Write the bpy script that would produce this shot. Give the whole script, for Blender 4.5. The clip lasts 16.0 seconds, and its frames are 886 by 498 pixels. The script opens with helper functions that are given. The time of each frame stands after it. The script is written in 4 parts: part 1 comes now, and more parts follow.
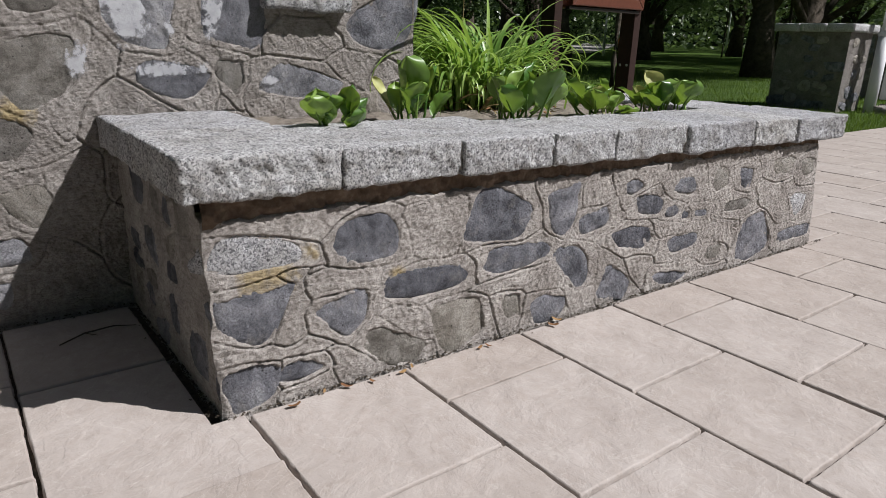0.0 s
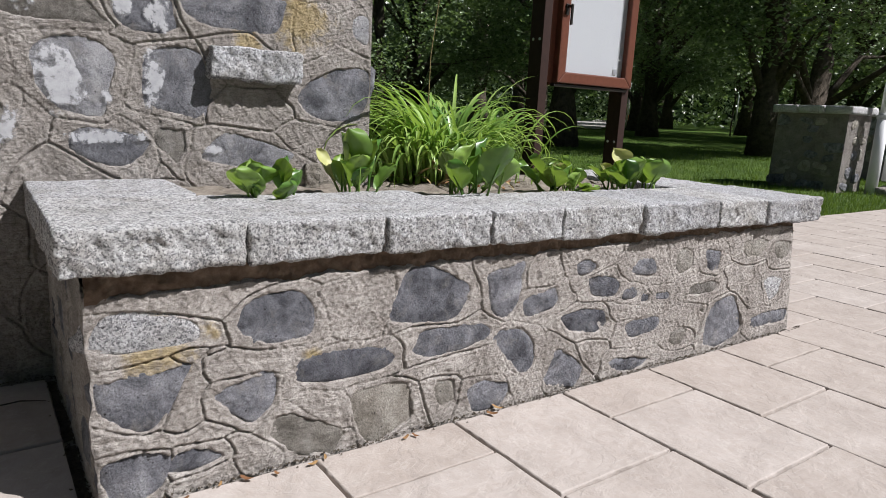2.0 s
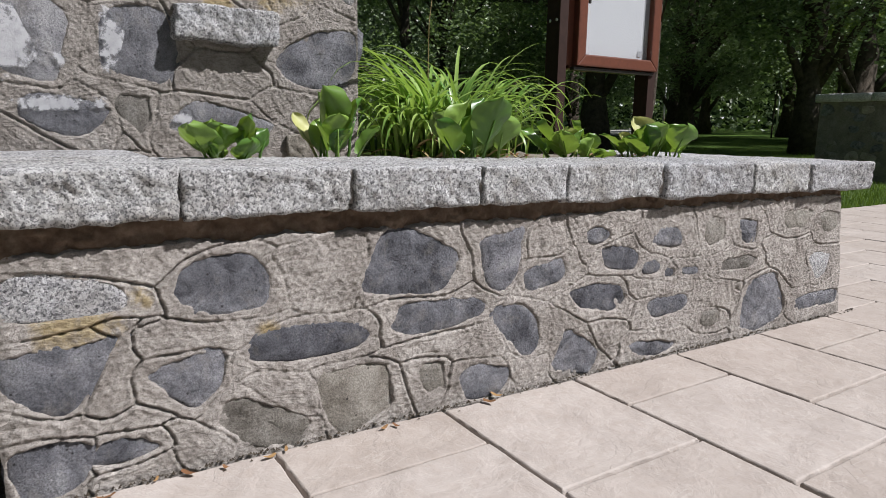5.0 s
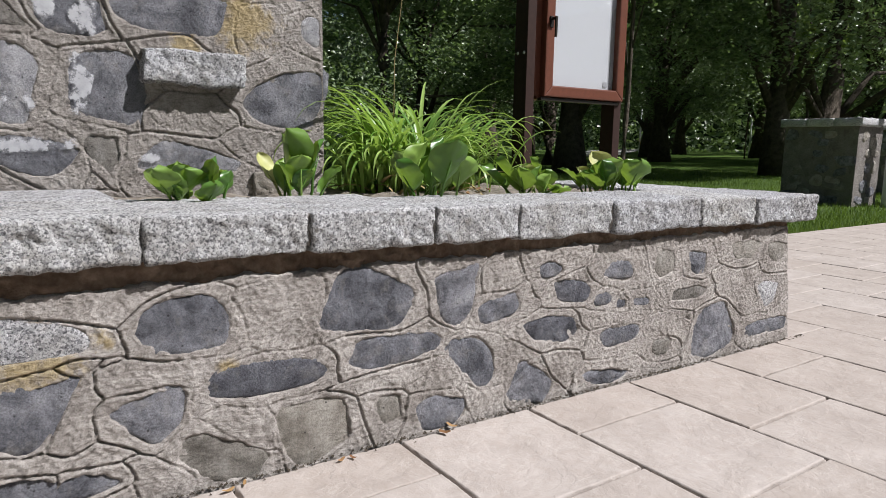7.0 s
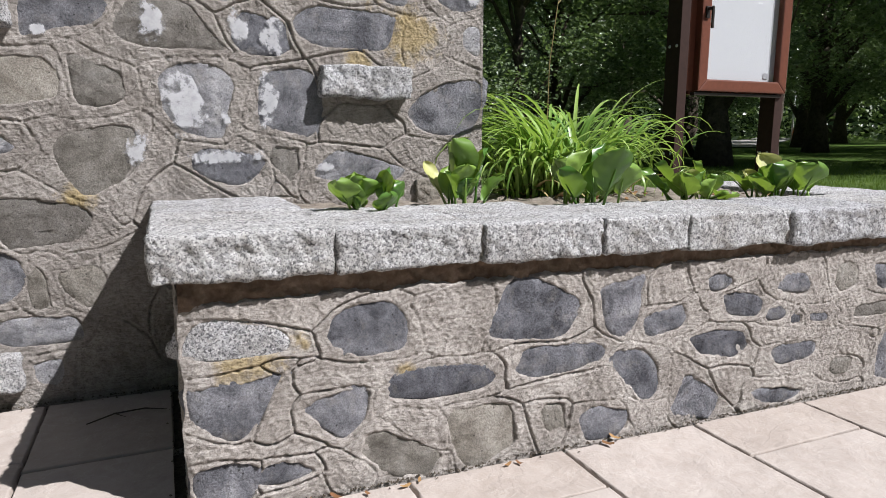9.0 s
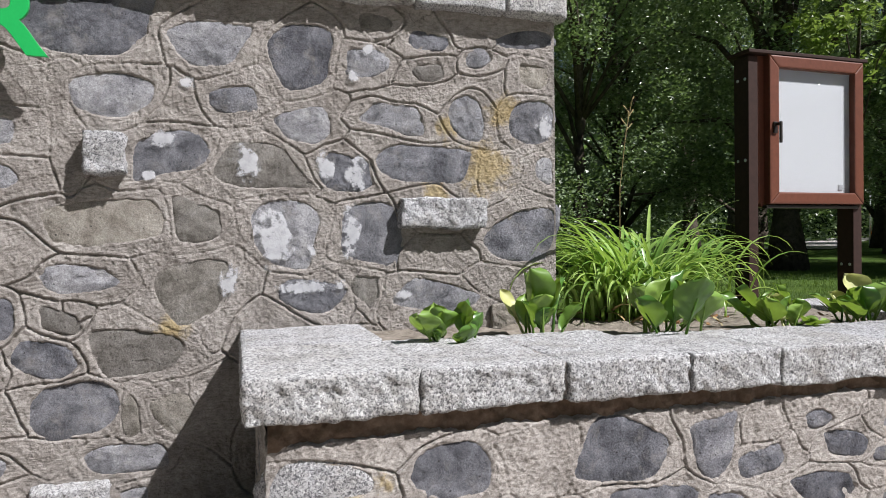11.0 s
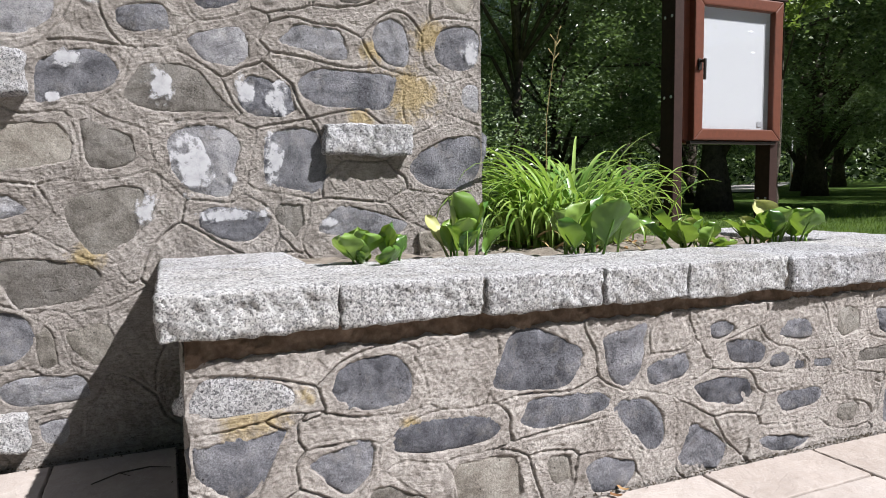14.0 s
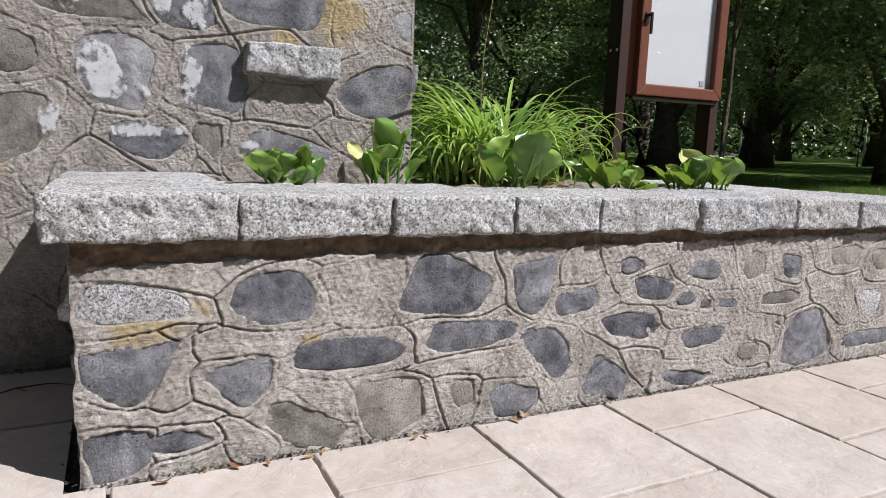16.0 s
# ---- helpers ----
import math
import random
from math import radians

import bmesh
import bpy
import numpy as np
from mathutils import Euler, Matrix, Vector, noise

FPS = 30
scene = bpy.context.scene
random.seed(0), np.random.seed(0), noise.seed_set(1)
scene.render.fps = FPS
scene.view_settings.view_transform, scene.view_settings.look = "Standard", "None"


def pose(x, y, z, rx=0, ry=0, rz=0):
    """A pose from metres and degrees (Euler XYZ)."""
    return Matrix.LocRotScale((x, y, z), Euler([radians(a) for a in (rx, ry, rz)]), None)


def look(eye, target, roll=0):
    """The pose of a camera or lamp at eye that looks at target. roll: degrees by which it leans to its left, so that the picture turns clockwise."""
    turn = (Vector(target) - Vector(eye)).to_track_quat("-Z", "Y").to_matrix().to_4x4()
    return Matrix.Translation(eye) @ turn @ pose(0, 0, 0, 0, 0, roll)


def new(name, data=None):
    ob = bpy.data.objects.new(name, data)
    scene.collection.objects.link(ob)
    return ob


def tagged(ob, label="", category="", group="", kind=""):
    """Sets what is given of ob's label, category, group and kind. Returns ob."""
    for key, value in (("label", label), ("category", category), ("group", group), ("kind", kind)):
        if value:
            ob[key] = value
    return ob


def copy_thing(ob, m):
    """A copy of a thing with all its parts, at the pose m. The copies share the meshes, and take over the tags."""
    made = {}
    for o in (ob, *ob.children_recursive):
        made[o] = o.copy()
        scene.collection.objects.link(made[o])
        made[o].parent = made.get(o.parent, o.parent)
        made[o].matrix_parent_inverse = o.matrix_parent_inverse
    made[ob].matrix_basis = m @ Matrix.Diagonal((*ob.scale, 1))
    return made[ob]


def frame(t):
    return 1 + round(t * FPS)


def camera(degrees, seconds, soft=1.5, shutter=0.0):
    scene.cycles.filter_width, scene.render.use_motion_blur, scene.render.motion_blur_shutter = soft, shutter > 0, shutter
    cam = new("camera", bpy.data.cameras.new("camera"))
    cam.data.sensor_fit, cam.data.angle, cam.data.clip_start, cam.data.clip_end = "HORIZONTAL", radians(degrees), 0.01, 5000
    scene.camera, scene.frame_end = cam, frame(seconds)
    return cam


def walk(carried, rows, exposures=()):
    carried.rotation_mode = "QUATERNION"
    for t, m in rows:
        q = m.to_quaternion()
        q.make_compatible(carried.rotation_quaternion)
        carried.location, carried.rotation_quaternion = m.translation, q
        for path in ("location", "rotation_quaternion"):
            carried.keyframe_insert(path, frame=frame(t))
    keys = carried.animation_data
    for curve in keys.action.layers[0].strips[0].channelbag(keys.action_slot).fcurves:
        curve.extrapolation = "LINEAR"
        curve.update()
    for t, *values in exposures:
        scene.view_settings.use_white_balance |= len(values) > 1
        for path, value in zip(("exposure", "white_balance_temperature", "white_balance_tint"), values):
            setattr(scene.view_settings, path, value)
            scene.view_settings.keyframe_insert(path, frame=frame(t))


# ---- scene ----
cam = camera(68.0, 16.0, soft=0.45)
PATH = [
    (0, (-0.36, -1.379, 0.864), (0.795, 0.135, 0.252), 1.8),
    (0.5, (-0.316, -1.415, 0.874), (0.864, 0.098, 0.311), 2.3),
    (1, (-0.278, -1.447, 0.889), (0.919, 0.069, 0.369), 3.0),
    (1.5, (-0.213, -1.458, 0.89), (0.988, 0.071, 0.423), 2.7),
    (2, (-0.11, -1.432, 0.877), (1.039, 0.152, 0.464), 3.0),
    (2.5, (-0.001, -1.379, 0.858), (1.045, 0.266, 0.412), 3.4),
    (3, (0.094, -1.329, 0.809), (1.052, 0.345, 0.281), 0.7),
    (3.5, (0.11, -1.322, 0.695), (1.021, 0.376, 0.16), 1.5),
    (4, (0.105, -1.321, 0.651), (1.05, 0.397, 0.258), -0.5),
    (4.5, (0.132, -1.346, 0.665), (1.129, 0.349, 0.303), 0.0),
    (4.7, (0.13, -1.334, 0.68), (1.168, 0.334, 0.308), 0.6),
    (6.8, (0.165, -1.424, 0.748), (1.266, 0.215, 0.43), 1.0),
    (7, (0.149, -1.433, 0.76), (1.259, 0.202, 0.45), 0.9),
    (7.5, (0.133, -1.44, 0.791), (1.244, 0.193, 0.476), 1.6),
    (8, (0.105, -1.44, 0.812), (1.156, 0.231, 0.488), 1.1),
    (8.5, (0.077, -1.424, 0.816), (0.986, 0.327, 0.486), 0.2),
    (9, (0.044, -1.403, 0.81), (0.815, 0.411, 0.473), 0.1),
    (9.5, (0.013, -1.382, 0.824), (0.695, 0.477, 0.54), -0.1),
    (10, (0.001, -1.377, 0.851), (0.621, 0.515, 0.665), -0.5),
    (10.2, (-0.006, -1.378, 0.861), (0.595, 0.524, 0.723), -0.2),
    (12.3, (-0.002, -1.441, 0.916), (0.657, 0.447, 0.94), 0.0),
    (12.5, (0.005, -1.44, 0.908), (0.696, 0.437, 0.925), -0.0),
    (13, (0.027, -1.441, 0.883), (0.785, 0.41, 0.85), -0.2),
    (13.5, (0.041, -1.437, 0.852), (0.814, 0.405, 0.744), 0.2),
    (14, (0.037, -1.431, 0.822), (0.806, 0.406, 0.635), -1.0),
    (14.5, (0.051, -1.429, 0.79), (0.82, 0.402, 0.553), -1.4),
    (15, (0.067, -1.437, 0.762), (0.859, 0.379, 0.493), -0.5),
    (15.5, (0.099, -1.453, 0.741), (0.95, 0.332, 0.443), 0.5),
    (16, (0.143, -1.474, 0.733), (1.03, 0.291, 0.418), 2.0),
]
EXPOSURES = [(0.0, 0.30), (0.5, 0.34), (1.5, 0.48), (2.5, 0.64), (3.5, 0.52), (4.0, 0.43), (4.5, 0.45), (7.0, 0.57), (8.0, 0.55), (9.0, 0.75), (9.5, 0.73), (10.0, 0.73), (12.5, 0.94), (14.0, 0.95), (15.0, 0.80), (16.0, 0.72)]
walk(cam, [(t, look(eye, target, roll)) for t, eye, target, roll in PATH], EXPOSURES)

# ---- light ----
SUN = Vector((0.60, -0.55, 1.0)).normalized()
world = bpy.data.worlds.new("sky")
scene.world = world
world.use_nodes = True
wn = world.node_tree.nodes
sky = wn.new("ShaderNodeTexSky")
sky.sky_type, sky.sun_disc = "NISHITA", False
sky.sun_elevation = math.asin(SUN.z)
sky.sun_rotation = math.atan2(SUN.x, SUN.y)
world.node_tree.links.new(sky.outputs[0], wn["Background"].inputs[0])
wn["Background"].inputs[1].default_value = 0.031
sun_data = bpy.data.lights.new("sun", "SUN")
sun_data.energy, sun_data.angle, sun_data.color = 5.0, radians(0.53), (1.0, 0.98, 0.995)
sun = new("sun", sun_data)
sun.matrix_world = look(SUN * 30, (0, 0, 0))


# ---- materials ----
class Mat:
    """A small builder of node materials."""

    def __init__(self, name, rough=0.8, metal=0.0, spec=0.4):
        self.m = bpy.data.materials.new(name)
        self.m.use_nodes = True
        self.t = self.m.node_tree
        self.b = self.t.nodes["Principled BSDF"]
        self.b.inputs["Roughness"].default_value = rough
        self.b.inputs["Metallic"].default_value = metal
        self.b.inputs["Specular IOR Level"].default_value = spec
        self.co = self.t.nodes.new("ShaderNodeTexCoord").outputs["Object"]
        self.h = None

    def set(self, socket, v):
        if isinstance(v, bpy.types.NodeSocket):
            self.t.links.new(v, socket)
        elif isinstance(v, (tuple, list)):
            socket.default_value = (*v, 1.0)[:len(socket.default_value)]
        else:
            socket.default_value = v

    def place(self):
        g = self.t.nodes.new("ShaderNodeNewGeometry")
        return g.outputs["Position"]

    def noise(self, scale, detail=4.0, rough=0.6, co=None, distort=0.0):
        n = self.t.nodes.new("ShaderNodeTexNoise")
        self.set(n.inputs["Vector"], co or self.co)
        n.inputs["Scale"].default_value, n.inputs["Detail"].default_value = scale, detail
        n.inputs["Roughness"].default_value, n.inputs["Distortion"].default_value = rough, distort
        return n.outputs["Fac"]

    def warp(self, co, scale, amount):
        """Coordinates shifted about by noise."""
        n = self.t.nodes.new("ShaderNodeTexNoise")
        self.set(n.inputs["Vector"], co)
        n.inputs["Scale"].default_value = scale
        a, m = self.t.nodes.new("ShaderNodeVectorMath"), self.t.nodes.new("ShaderNodeVectorMath")
        m.operation = "SCALE"
        m.inputs["Scale"].default_value = amount
        self.t.links.new(n.outputs["Color"], m.inputs[0])
        self.set(a.inputs[0], co)
        self.t.links.new(m.outputs[0], a.inputs[1])
        return a.outputs[0]

    def stretch(self, co, factors):
        """Coordinates scaled by axis."""
        n = self.t.nodes.new("ShaderNodeVectorMath")
        n.operation = "MULTIPLY"
        self.set(n.inputs[0], co)
        n.inputs[1].default_value = factors
        return n.outputs[0]

    def cells(self, scale, out="Distance", feature="F1", co=None):
        n = self.t.nodes.new("ShaderNodeTexVoronoi")
        n.feature = feature
        self.set(n.inputs["Vector"], co or self.co)
        n.inputs["Scale"].default_value = scale
        return n.outputs[out]

    def ramp(self, fac, *stops):
        n = self.t.nodes.new("ShaderNodeValToRGB")
        e = n.color_ramp.elements
        while len(e) < len(stops):
            e.new(0.5)
        for el, (p, c) in zip(e, stops):
            el.position = p
            el.color = (c, c, c, 1) if isinstance(c, (int, float)) else (*c, 1)
        self.set(n.inputs[0], fac)
        return n.outputs[0]

    def mix(self, fac, a, b, mode="MIX"):
        n = self.t.nodes.new("ShaderNodeMix")
        n.data_type, n.blend_type = "RGBA", mode
        self.set(n.inputs[0], fac), self.set(n.inputs[6], a), self.set(n.inputs[7], b)
        return n.outputs[2]

    def math(self, op, a, b=0.0):
        n = self.t.nodes.new("ShaderNodeMath")
        n.operation = op
        self.set(n.inputs[0], a), self.set(n.inputs[1], b)
        return n.outputs[0]

    def random(self):
        return self.t.nodes.new("ShaderNodeObjectInfo").outputs["Random"]

    def island(self):
        return self.t.nodes.new("ShaderNodeNewGeometry").outputs["Random Per Island"]

    def near(self, co, centre, size):
        """1 at the centre, falling to 0 at size metres."""
        n = self.t.nodes.new("ShaderNodeVectorMath")
        n.operation = "DISTANCE"
        self.set(n.inputs[0], co)
        n.inputs[1].default_value = centre
        return self.math("SUBTRACT", 1.0, self.math("DIVIDE", n.outputs["Value"], size))

    def base(self, c):
        self.set(self.b.inputs["Base Color"], c)
        return self

    def bump(self, h, depth=0.004, strength=1.0):
        n = self.t.nodes.new("ShaderNodeBump")
        n.inputs["Distance"].default_value, n.inputs["Strength"].default_value = depth, strength
        self.set(n.inputs["Height"], h)
        if self.h:
            self.t.links.new(self.h, n.inputs["Normal"])
        self.h = n.outputs[0]
        self.t.links.new(self.h, self.b.inputs["Normal"])
        return self

    def thin(self, c, amount=0.35):
        """Lets light through a leaf."""
        tr = self.t.nodes.new("ShaderNodeBsdfTranslucent")
        mx = self.t.nodes.new("ShaderNodeMixShader")
        self.set(tr.inputs[0], c)
        mx.inputs[0].default_value = amount
        self.t.links.new(self.b.outputs[0], mx.inputs[1])
        self.t.links.new(tr.outputs[0], mx.inputs[2])
        self.t.links.new(mx.outputs[0], self.t.nodes["Material Output"].inputs[0])
        return self


def make_granite():
    k = Mat("granite", 0.85, spec=0.3)
    p = k.place()
    grain = k.ramp(k.cells(165, "Color", co=p), (0.0, (0.14, 0.14, 0.15)), (0.18, (0.39, 0.39, 0.40)), (0.45, (0.64, 0.64, 0.645)), (1.0, (0.80, 0.80, 0.80)))
    specks = k.ramp(k.noise(240, 2, co=p), (0.40, (0.07, 0.07, 0.08)), (0.46, (1, 1, 1)))
    c = k.mix(0.7, grain, specks, "MULTIPLY")
    mica = k.ramp(k.noise(95, 3, 0.7, co=p), (0.36, (0.28, 0.28, 0.29)), (0.47, (1, 1, 1)))
    c = k.mix(0.5, c, mica, "MULTIPLY")
    stain = k.ramp(k.noise(9, 6, co=p), (0.32, (0.62, 0.59, 0.55)), (0.55, (1, 1, 1)))
    c = k.mix(0.7, c, stain, "MULTIPLY")
    rust = k.ramp(k.noise(30, 6, co=p), (0.60, 0.0), (0.78, 0.45))
    c = k.mix(rust, c, (0.42, 0.36, 0.29))
    tone = k.ramp(k.random(), (0, (0.92, 0.92, 0.94)), (1, (1.06, 1.05, 1.03)))
    k.base(k.mix(1.0, c, tone, "MULTIPLY"))
    k.bump(k.noise(62, 8, 0.78, co=p), 0.014, 1.0)
    k.bump(k.noise(210, 4, 0.65, co=p), 0.005, 1.0)
    return k.m


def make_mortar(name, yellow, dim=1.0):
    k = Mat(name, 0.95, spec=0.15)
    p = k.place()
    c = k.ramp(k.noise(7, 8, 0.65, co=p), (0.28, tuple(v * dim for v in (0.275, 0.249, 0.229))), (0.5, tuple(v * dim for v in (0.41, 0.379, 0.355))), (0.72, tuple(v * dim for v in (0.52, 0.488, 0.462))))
    c = k.mix(0.46, c, k.ramp(k.noise(60, 8, 0.75, co=p), (0.34, (0.36, 0.34, 0.31)), (0.55, (1.05, 1.04, 1.03))), "MULTIPLY")
    c = k.mix(0.40, c, k.ramp(k.noise(230, 4, 0.7, co=p), (0.36, (0.35, 0.33, 0.3)), (0.5, (1.05, 1.05, 1.05))), "MULTIPLY")
    crack = k.ramp(k.cells(11, feature="DISTANCE_TO_EDGE", co=k.warp(p, 18, 0.05)), (0.0, 1.0), (0.010, 0.0))
    crack = k.math("MULTIPLY", crack, k.ramp(k.noise(8, 3, co=p), (0.5, 0.0), (0.62, 1.0)))
    c = k.mix(k.math("MULTIPLY", crack, 0.7), c, (0.06, 0.052, 0.045))
    for centre, size in yellow:
        patch = k.math("ADD", k.near(p, centre, size), k.math("MULTIPLY", k.math("SUBTRACT", k.noise(22, 6, 0.7, co=p), 0.5), 1.6))
        c = k.mix(k.ramp(patch, (0.42, 0.0), (0.75, 0.62)), c, (0.40, 0.30, 0.12))
    strokes = k.noise(1.0, 6, 0.65, co=k.stretch(k.warp(p, 6, 0.10), (26, 26, 150)))
    c = k.mix(0.45, c, k.ramp(strokes, (0.36, (0.52, 0.49, 0.45)), (0.52, (1.05, 1.05, 1.04))), "MULTIPLY")
    k.base(c)
    k.bump(k.noise(30, 8, 0.7, co=p), 0.010, 0.8)
    k.bump(strokes, 0.008, 0.9)
    k.bump(k.noise(190, 5, 0.75, co=p), 0.006, 0.9)
    return k.m


def make_stone(name, dark, mid, light):
    k = Mat(name, 0.78, spec=0.3)
    p = k.place()
    c = k.ramp(k.noise(11, 9, 0.68, co=p, distort=0.6), (0.36, dark), (0.5, mid), (0.68, light))
    tone = k.ramp(k.random(), (0, (0.66, 0.66, 0.68)), (0.5, (0.98, 0.98, 0.98)), (1, (1.32, 1.30, 1.27)))
    c = k.mix(1.0, c, tone, "MULTIPLY")
    c = k.mix(0.42, c, k.ramp(k.noise(280, 3, 0.7, co=p), (0.40, (0.34, 0.34, 0.34)), (0.56, (1.22, 1.22, 1.22))), "MULTIPLY")
    dust = k.ramp(k.noise(16, 9, 0.72, co=p), (0.52, 0.0), (0.72, 0.45))
    c = k.mix(dust, c, (0.44, 0.41, 0.375))
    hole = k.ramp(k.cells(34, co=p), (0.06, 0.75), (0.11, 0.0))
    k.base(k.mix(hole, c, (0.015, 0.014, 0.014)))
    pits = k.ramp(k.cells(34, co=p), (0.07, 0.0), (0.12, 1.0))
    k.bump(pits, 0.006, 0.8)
    bent = k.warp(p, 30, 0.03)
    k.bump(k.cells(20, co=bent), 0.020, 0.55)
    rift = k.ramp(k.cells(9, feature="DISTANCE_TO_EDGE", co=k.warp(p, 12, 0.07)), (0.0, 0.0), (0.012, 1.0))
    k.bump(rift, 0.004, 0.6)
    fine = k.ramp(k.cells(130, co=p), (0.10, 0.0), (0.25, 1.0))
    k.bump(fine, 0.002, 0.4)
    k.bump(k.noise(24, 9, 0.78, co=p), 0.026, 0.9)
    k.bump(k.noise(190, 5, 0.7, co=p), 0.007, 0.9)
    return k.m


def make_paving():
    k = Mat("paving_slab", 0.72, spec=0.35)
    p = k.place()
    c = k.ramp(k.noise(5, 7, 0.6, co=p), (0.3, (0.315, 0.28, 0.257)), (0.55, (0.36, 0.324, 0.30)), (0.75, (0.40, 0.365, 0.343)))
    c = k.mix(0.4, c, k.ramp(k.noise(26, 6, 0.6, co=p, distort=0.5), (0.32, (0.80, 0.76, 0.72)), (0.55, (1, 1, 1))), "MULTIPLY")
    tone = k.ramp(k.random(), (0, (0.93, 0.90, 0.87)), (1, (1.04, 1.03, 1.02)))
    c = k.mix(1.0, c, tone, "MULTIPLY")
    vein = k.ramp(k.noise(4.5, 5, 0.55, co=p, distort=2.2), (0.488, 0.0), (0.5, 0.22), (0.512, 0.0))
    k.base(k.mix(vein, c, (0.54, 0.50, 0.46)))
    layers = k.noise(3.2, 4, 0.5, co=p, distort=0.5)
    riven = k.ramp(layers, (0.30, 0.0), (0.315, 0.2), (0.42, 0.22), (0.432, 0.45), (0.52, 0.47), (0.53, 0.7), (0.62, 0.72), (0.63, 1.0))
    k.bump(riven, 0.005, 0.45)
    k.bump(k.noise(9, 8, 0.6, co=p, distort=0.4), 0.018, 0.55)
    k.bump(k.noise(160, 4, 0.6, co=p), 0.0015, 0.5)
    return k.m


def make_earth(name, a, b, c2, scale=30):
    k = Mat(name, 0.97, spec=0.1)
    p = k.place()
    k.base(k.ramp(k.noise(scale, 8, 0.7, co=p), (0.3, a), (0.5, b), (0.72, c2)))
    k.bump(k.noise(scale * 3, 8, 0.75, co=p), 0.02, 0.8)
    return k.m


def make_leaf(name, dark, light, back, rough=0.45, through_amount=0.3, by="island"):
    k = Mat(name, rough, spec=0.45)
    r = k.island() if by == "island" else k.random()
    c = k.ramp(r, (0.0, dark), (1.0, light))
    c = k.mix(0.5, c, k.ramp(k.noise(40, 4, co=k.place()), (0.3, (0.7, 0.72, 0.6)), (0.65, (1.1, 1.1, 1.05))), "MULTIPLY")
    k.base(c)
    return k.thin(back, through_amount).m


def make_plain(name, c, rough=0.5, metal=0.0, spec=0.4, grain=120, wear=0.2, depth=0.0006):
    k = Mat(name, rough, metal, spec)
    p = k.place()
    dim = tuple(v * (1 - wear) for v in c)
    k.base(k.ramp(k.noise(grain, 5, 0.65, co=p), (0.3, dim), (0.65, c)))
    k.bump(k.noise(grain * 2, 3, co=p), depth, 0.5)
    return k.m


def make_bark():
    k = Mat("bark", 0.95, spec=0.1)
    p = k.place()
    k.base(k.ramp(k.noise(9, 8, 0.7, co=p), (0.3, (0.035, 0.028, 0.022)), (0.7, (0.12, 0.10, 0.08))))
    k.bump(k.noise(16, 6, 0.7, co=p), 0.05, 0.9)
    return k.m


def make_lawn():
    k = Mat("lawn", 0.9, spec=0.15)
    p = k.place()
    c = k.ramp(k.noise(1.1, 6, 0.65, co=p), (0.3, (0.040, 0.075, 0.014)), (0.55, (0.075, 0.13, 0.022)), (0.75, (0.12, 0.17, 0.04)))
    k.base(k.mix(0.6, c, k.ramp(k.noise(40, 6, 0.7, co=p), (0.3, (0.45, 0.5, 0.4)), (0.65, (1.1, 1.1, 1.0))), "MULTIPLY"))
    k.bump(k.noise(60, 6, 0.75, co=p), 0.05, 0.9)
    return k.m


def make_paint():
    """Brushed-on paint that has flaked away in places."""
    k = Mat("white_paint", 0.85, spec=0.2)
    p = k.place()
    k.base(k.ramp(k.noise(40, 5, co=p), (0.3, (0.42, 0.425, 0.45)), (0.6, (0.58, 0.585, 0.61))))
    k.bump(k.noise(120, 5, 0.7, co=p), 0.003, 0.6)
    sep = k.t.nodes.new("ShaderNodeSeparateXYZ")
    k.t.links.new(k.t.nodes.new("ShaderNodeTexCoord").outputs["Generated"], sep.inputs[0])
    du, dv = k.math("SUBTRACT", sep.outputs[0], 0.5), k.math("SUBTRACT", sep.outputs[2], 0.5)
    away = k.math("SQRT", k.math("ADD", k.math("MULTIPLY", du, du), k.math("MULTIPLY", dv, dv)))
    body = k.math("SUBTRACT", k.math("ADD", 0.72, k.math("MULTIPLY", k.math("SUBTRACT", k.noise(20, 8, 0.7, co=p), 0.5), 2.6)), k.math("MULTIPLY", away, 1.5))
    mask = k.ramp(body, (0.14, 0.0), (0.38, 0.66))
    tr = k.t.nodes.new("ShaderNodeBsdfTransparent")
    mx = k.t.nodes.new("ShaderNodeMixShader")
    k.t.links.new(mask, mx.inputs[0])
    k.t.links.new(tr.outputs[0], mx.inputs[1])
    k.t.links.new(k.b.outputs[0], mx.inputs[2])
    k.t.links.new(mx.outputs[0], k.t.nodes["Material Output"].inputs[0])
    return k.m


GRANITE = make_granite()
MORTAR = make_mortar("planter_mortar", [((0.18, -0.005, 0.322), 0.14), ((0.30, 0.0, 0.36), 0.06), ((0.55, 0.0, 0.26), 0.05)])
MORTAR_TALL = make_mortar("wall_mortar", [((0.88, 0.84, 1.16), 0.20), ((0.74, 0.84, 1.30), 0.10), ((0.95, 0.84, 1.36), 0.12), ((0.68, 0.84, 1.06), 0.10), ((-0.2, 0.84, 0.62), 0.10)], 0.86)
# Same mortar at 0.55: the pier's tree shade is put into its colour
MORTAR_PIER = make_mortar("shaded_mortar", [], 0.55)
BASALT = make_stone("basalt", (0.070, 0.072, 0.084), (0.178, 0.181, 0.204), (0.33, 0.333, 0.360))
# BASALT with lighter colours, for most of the tall wall's basalt stones
PALER_BASALT = make_stone("paler_basalt", (0.13, 0.132, 0.146), (0.275, 0.277, 0.300), (0.41, 0.412, 0.434))
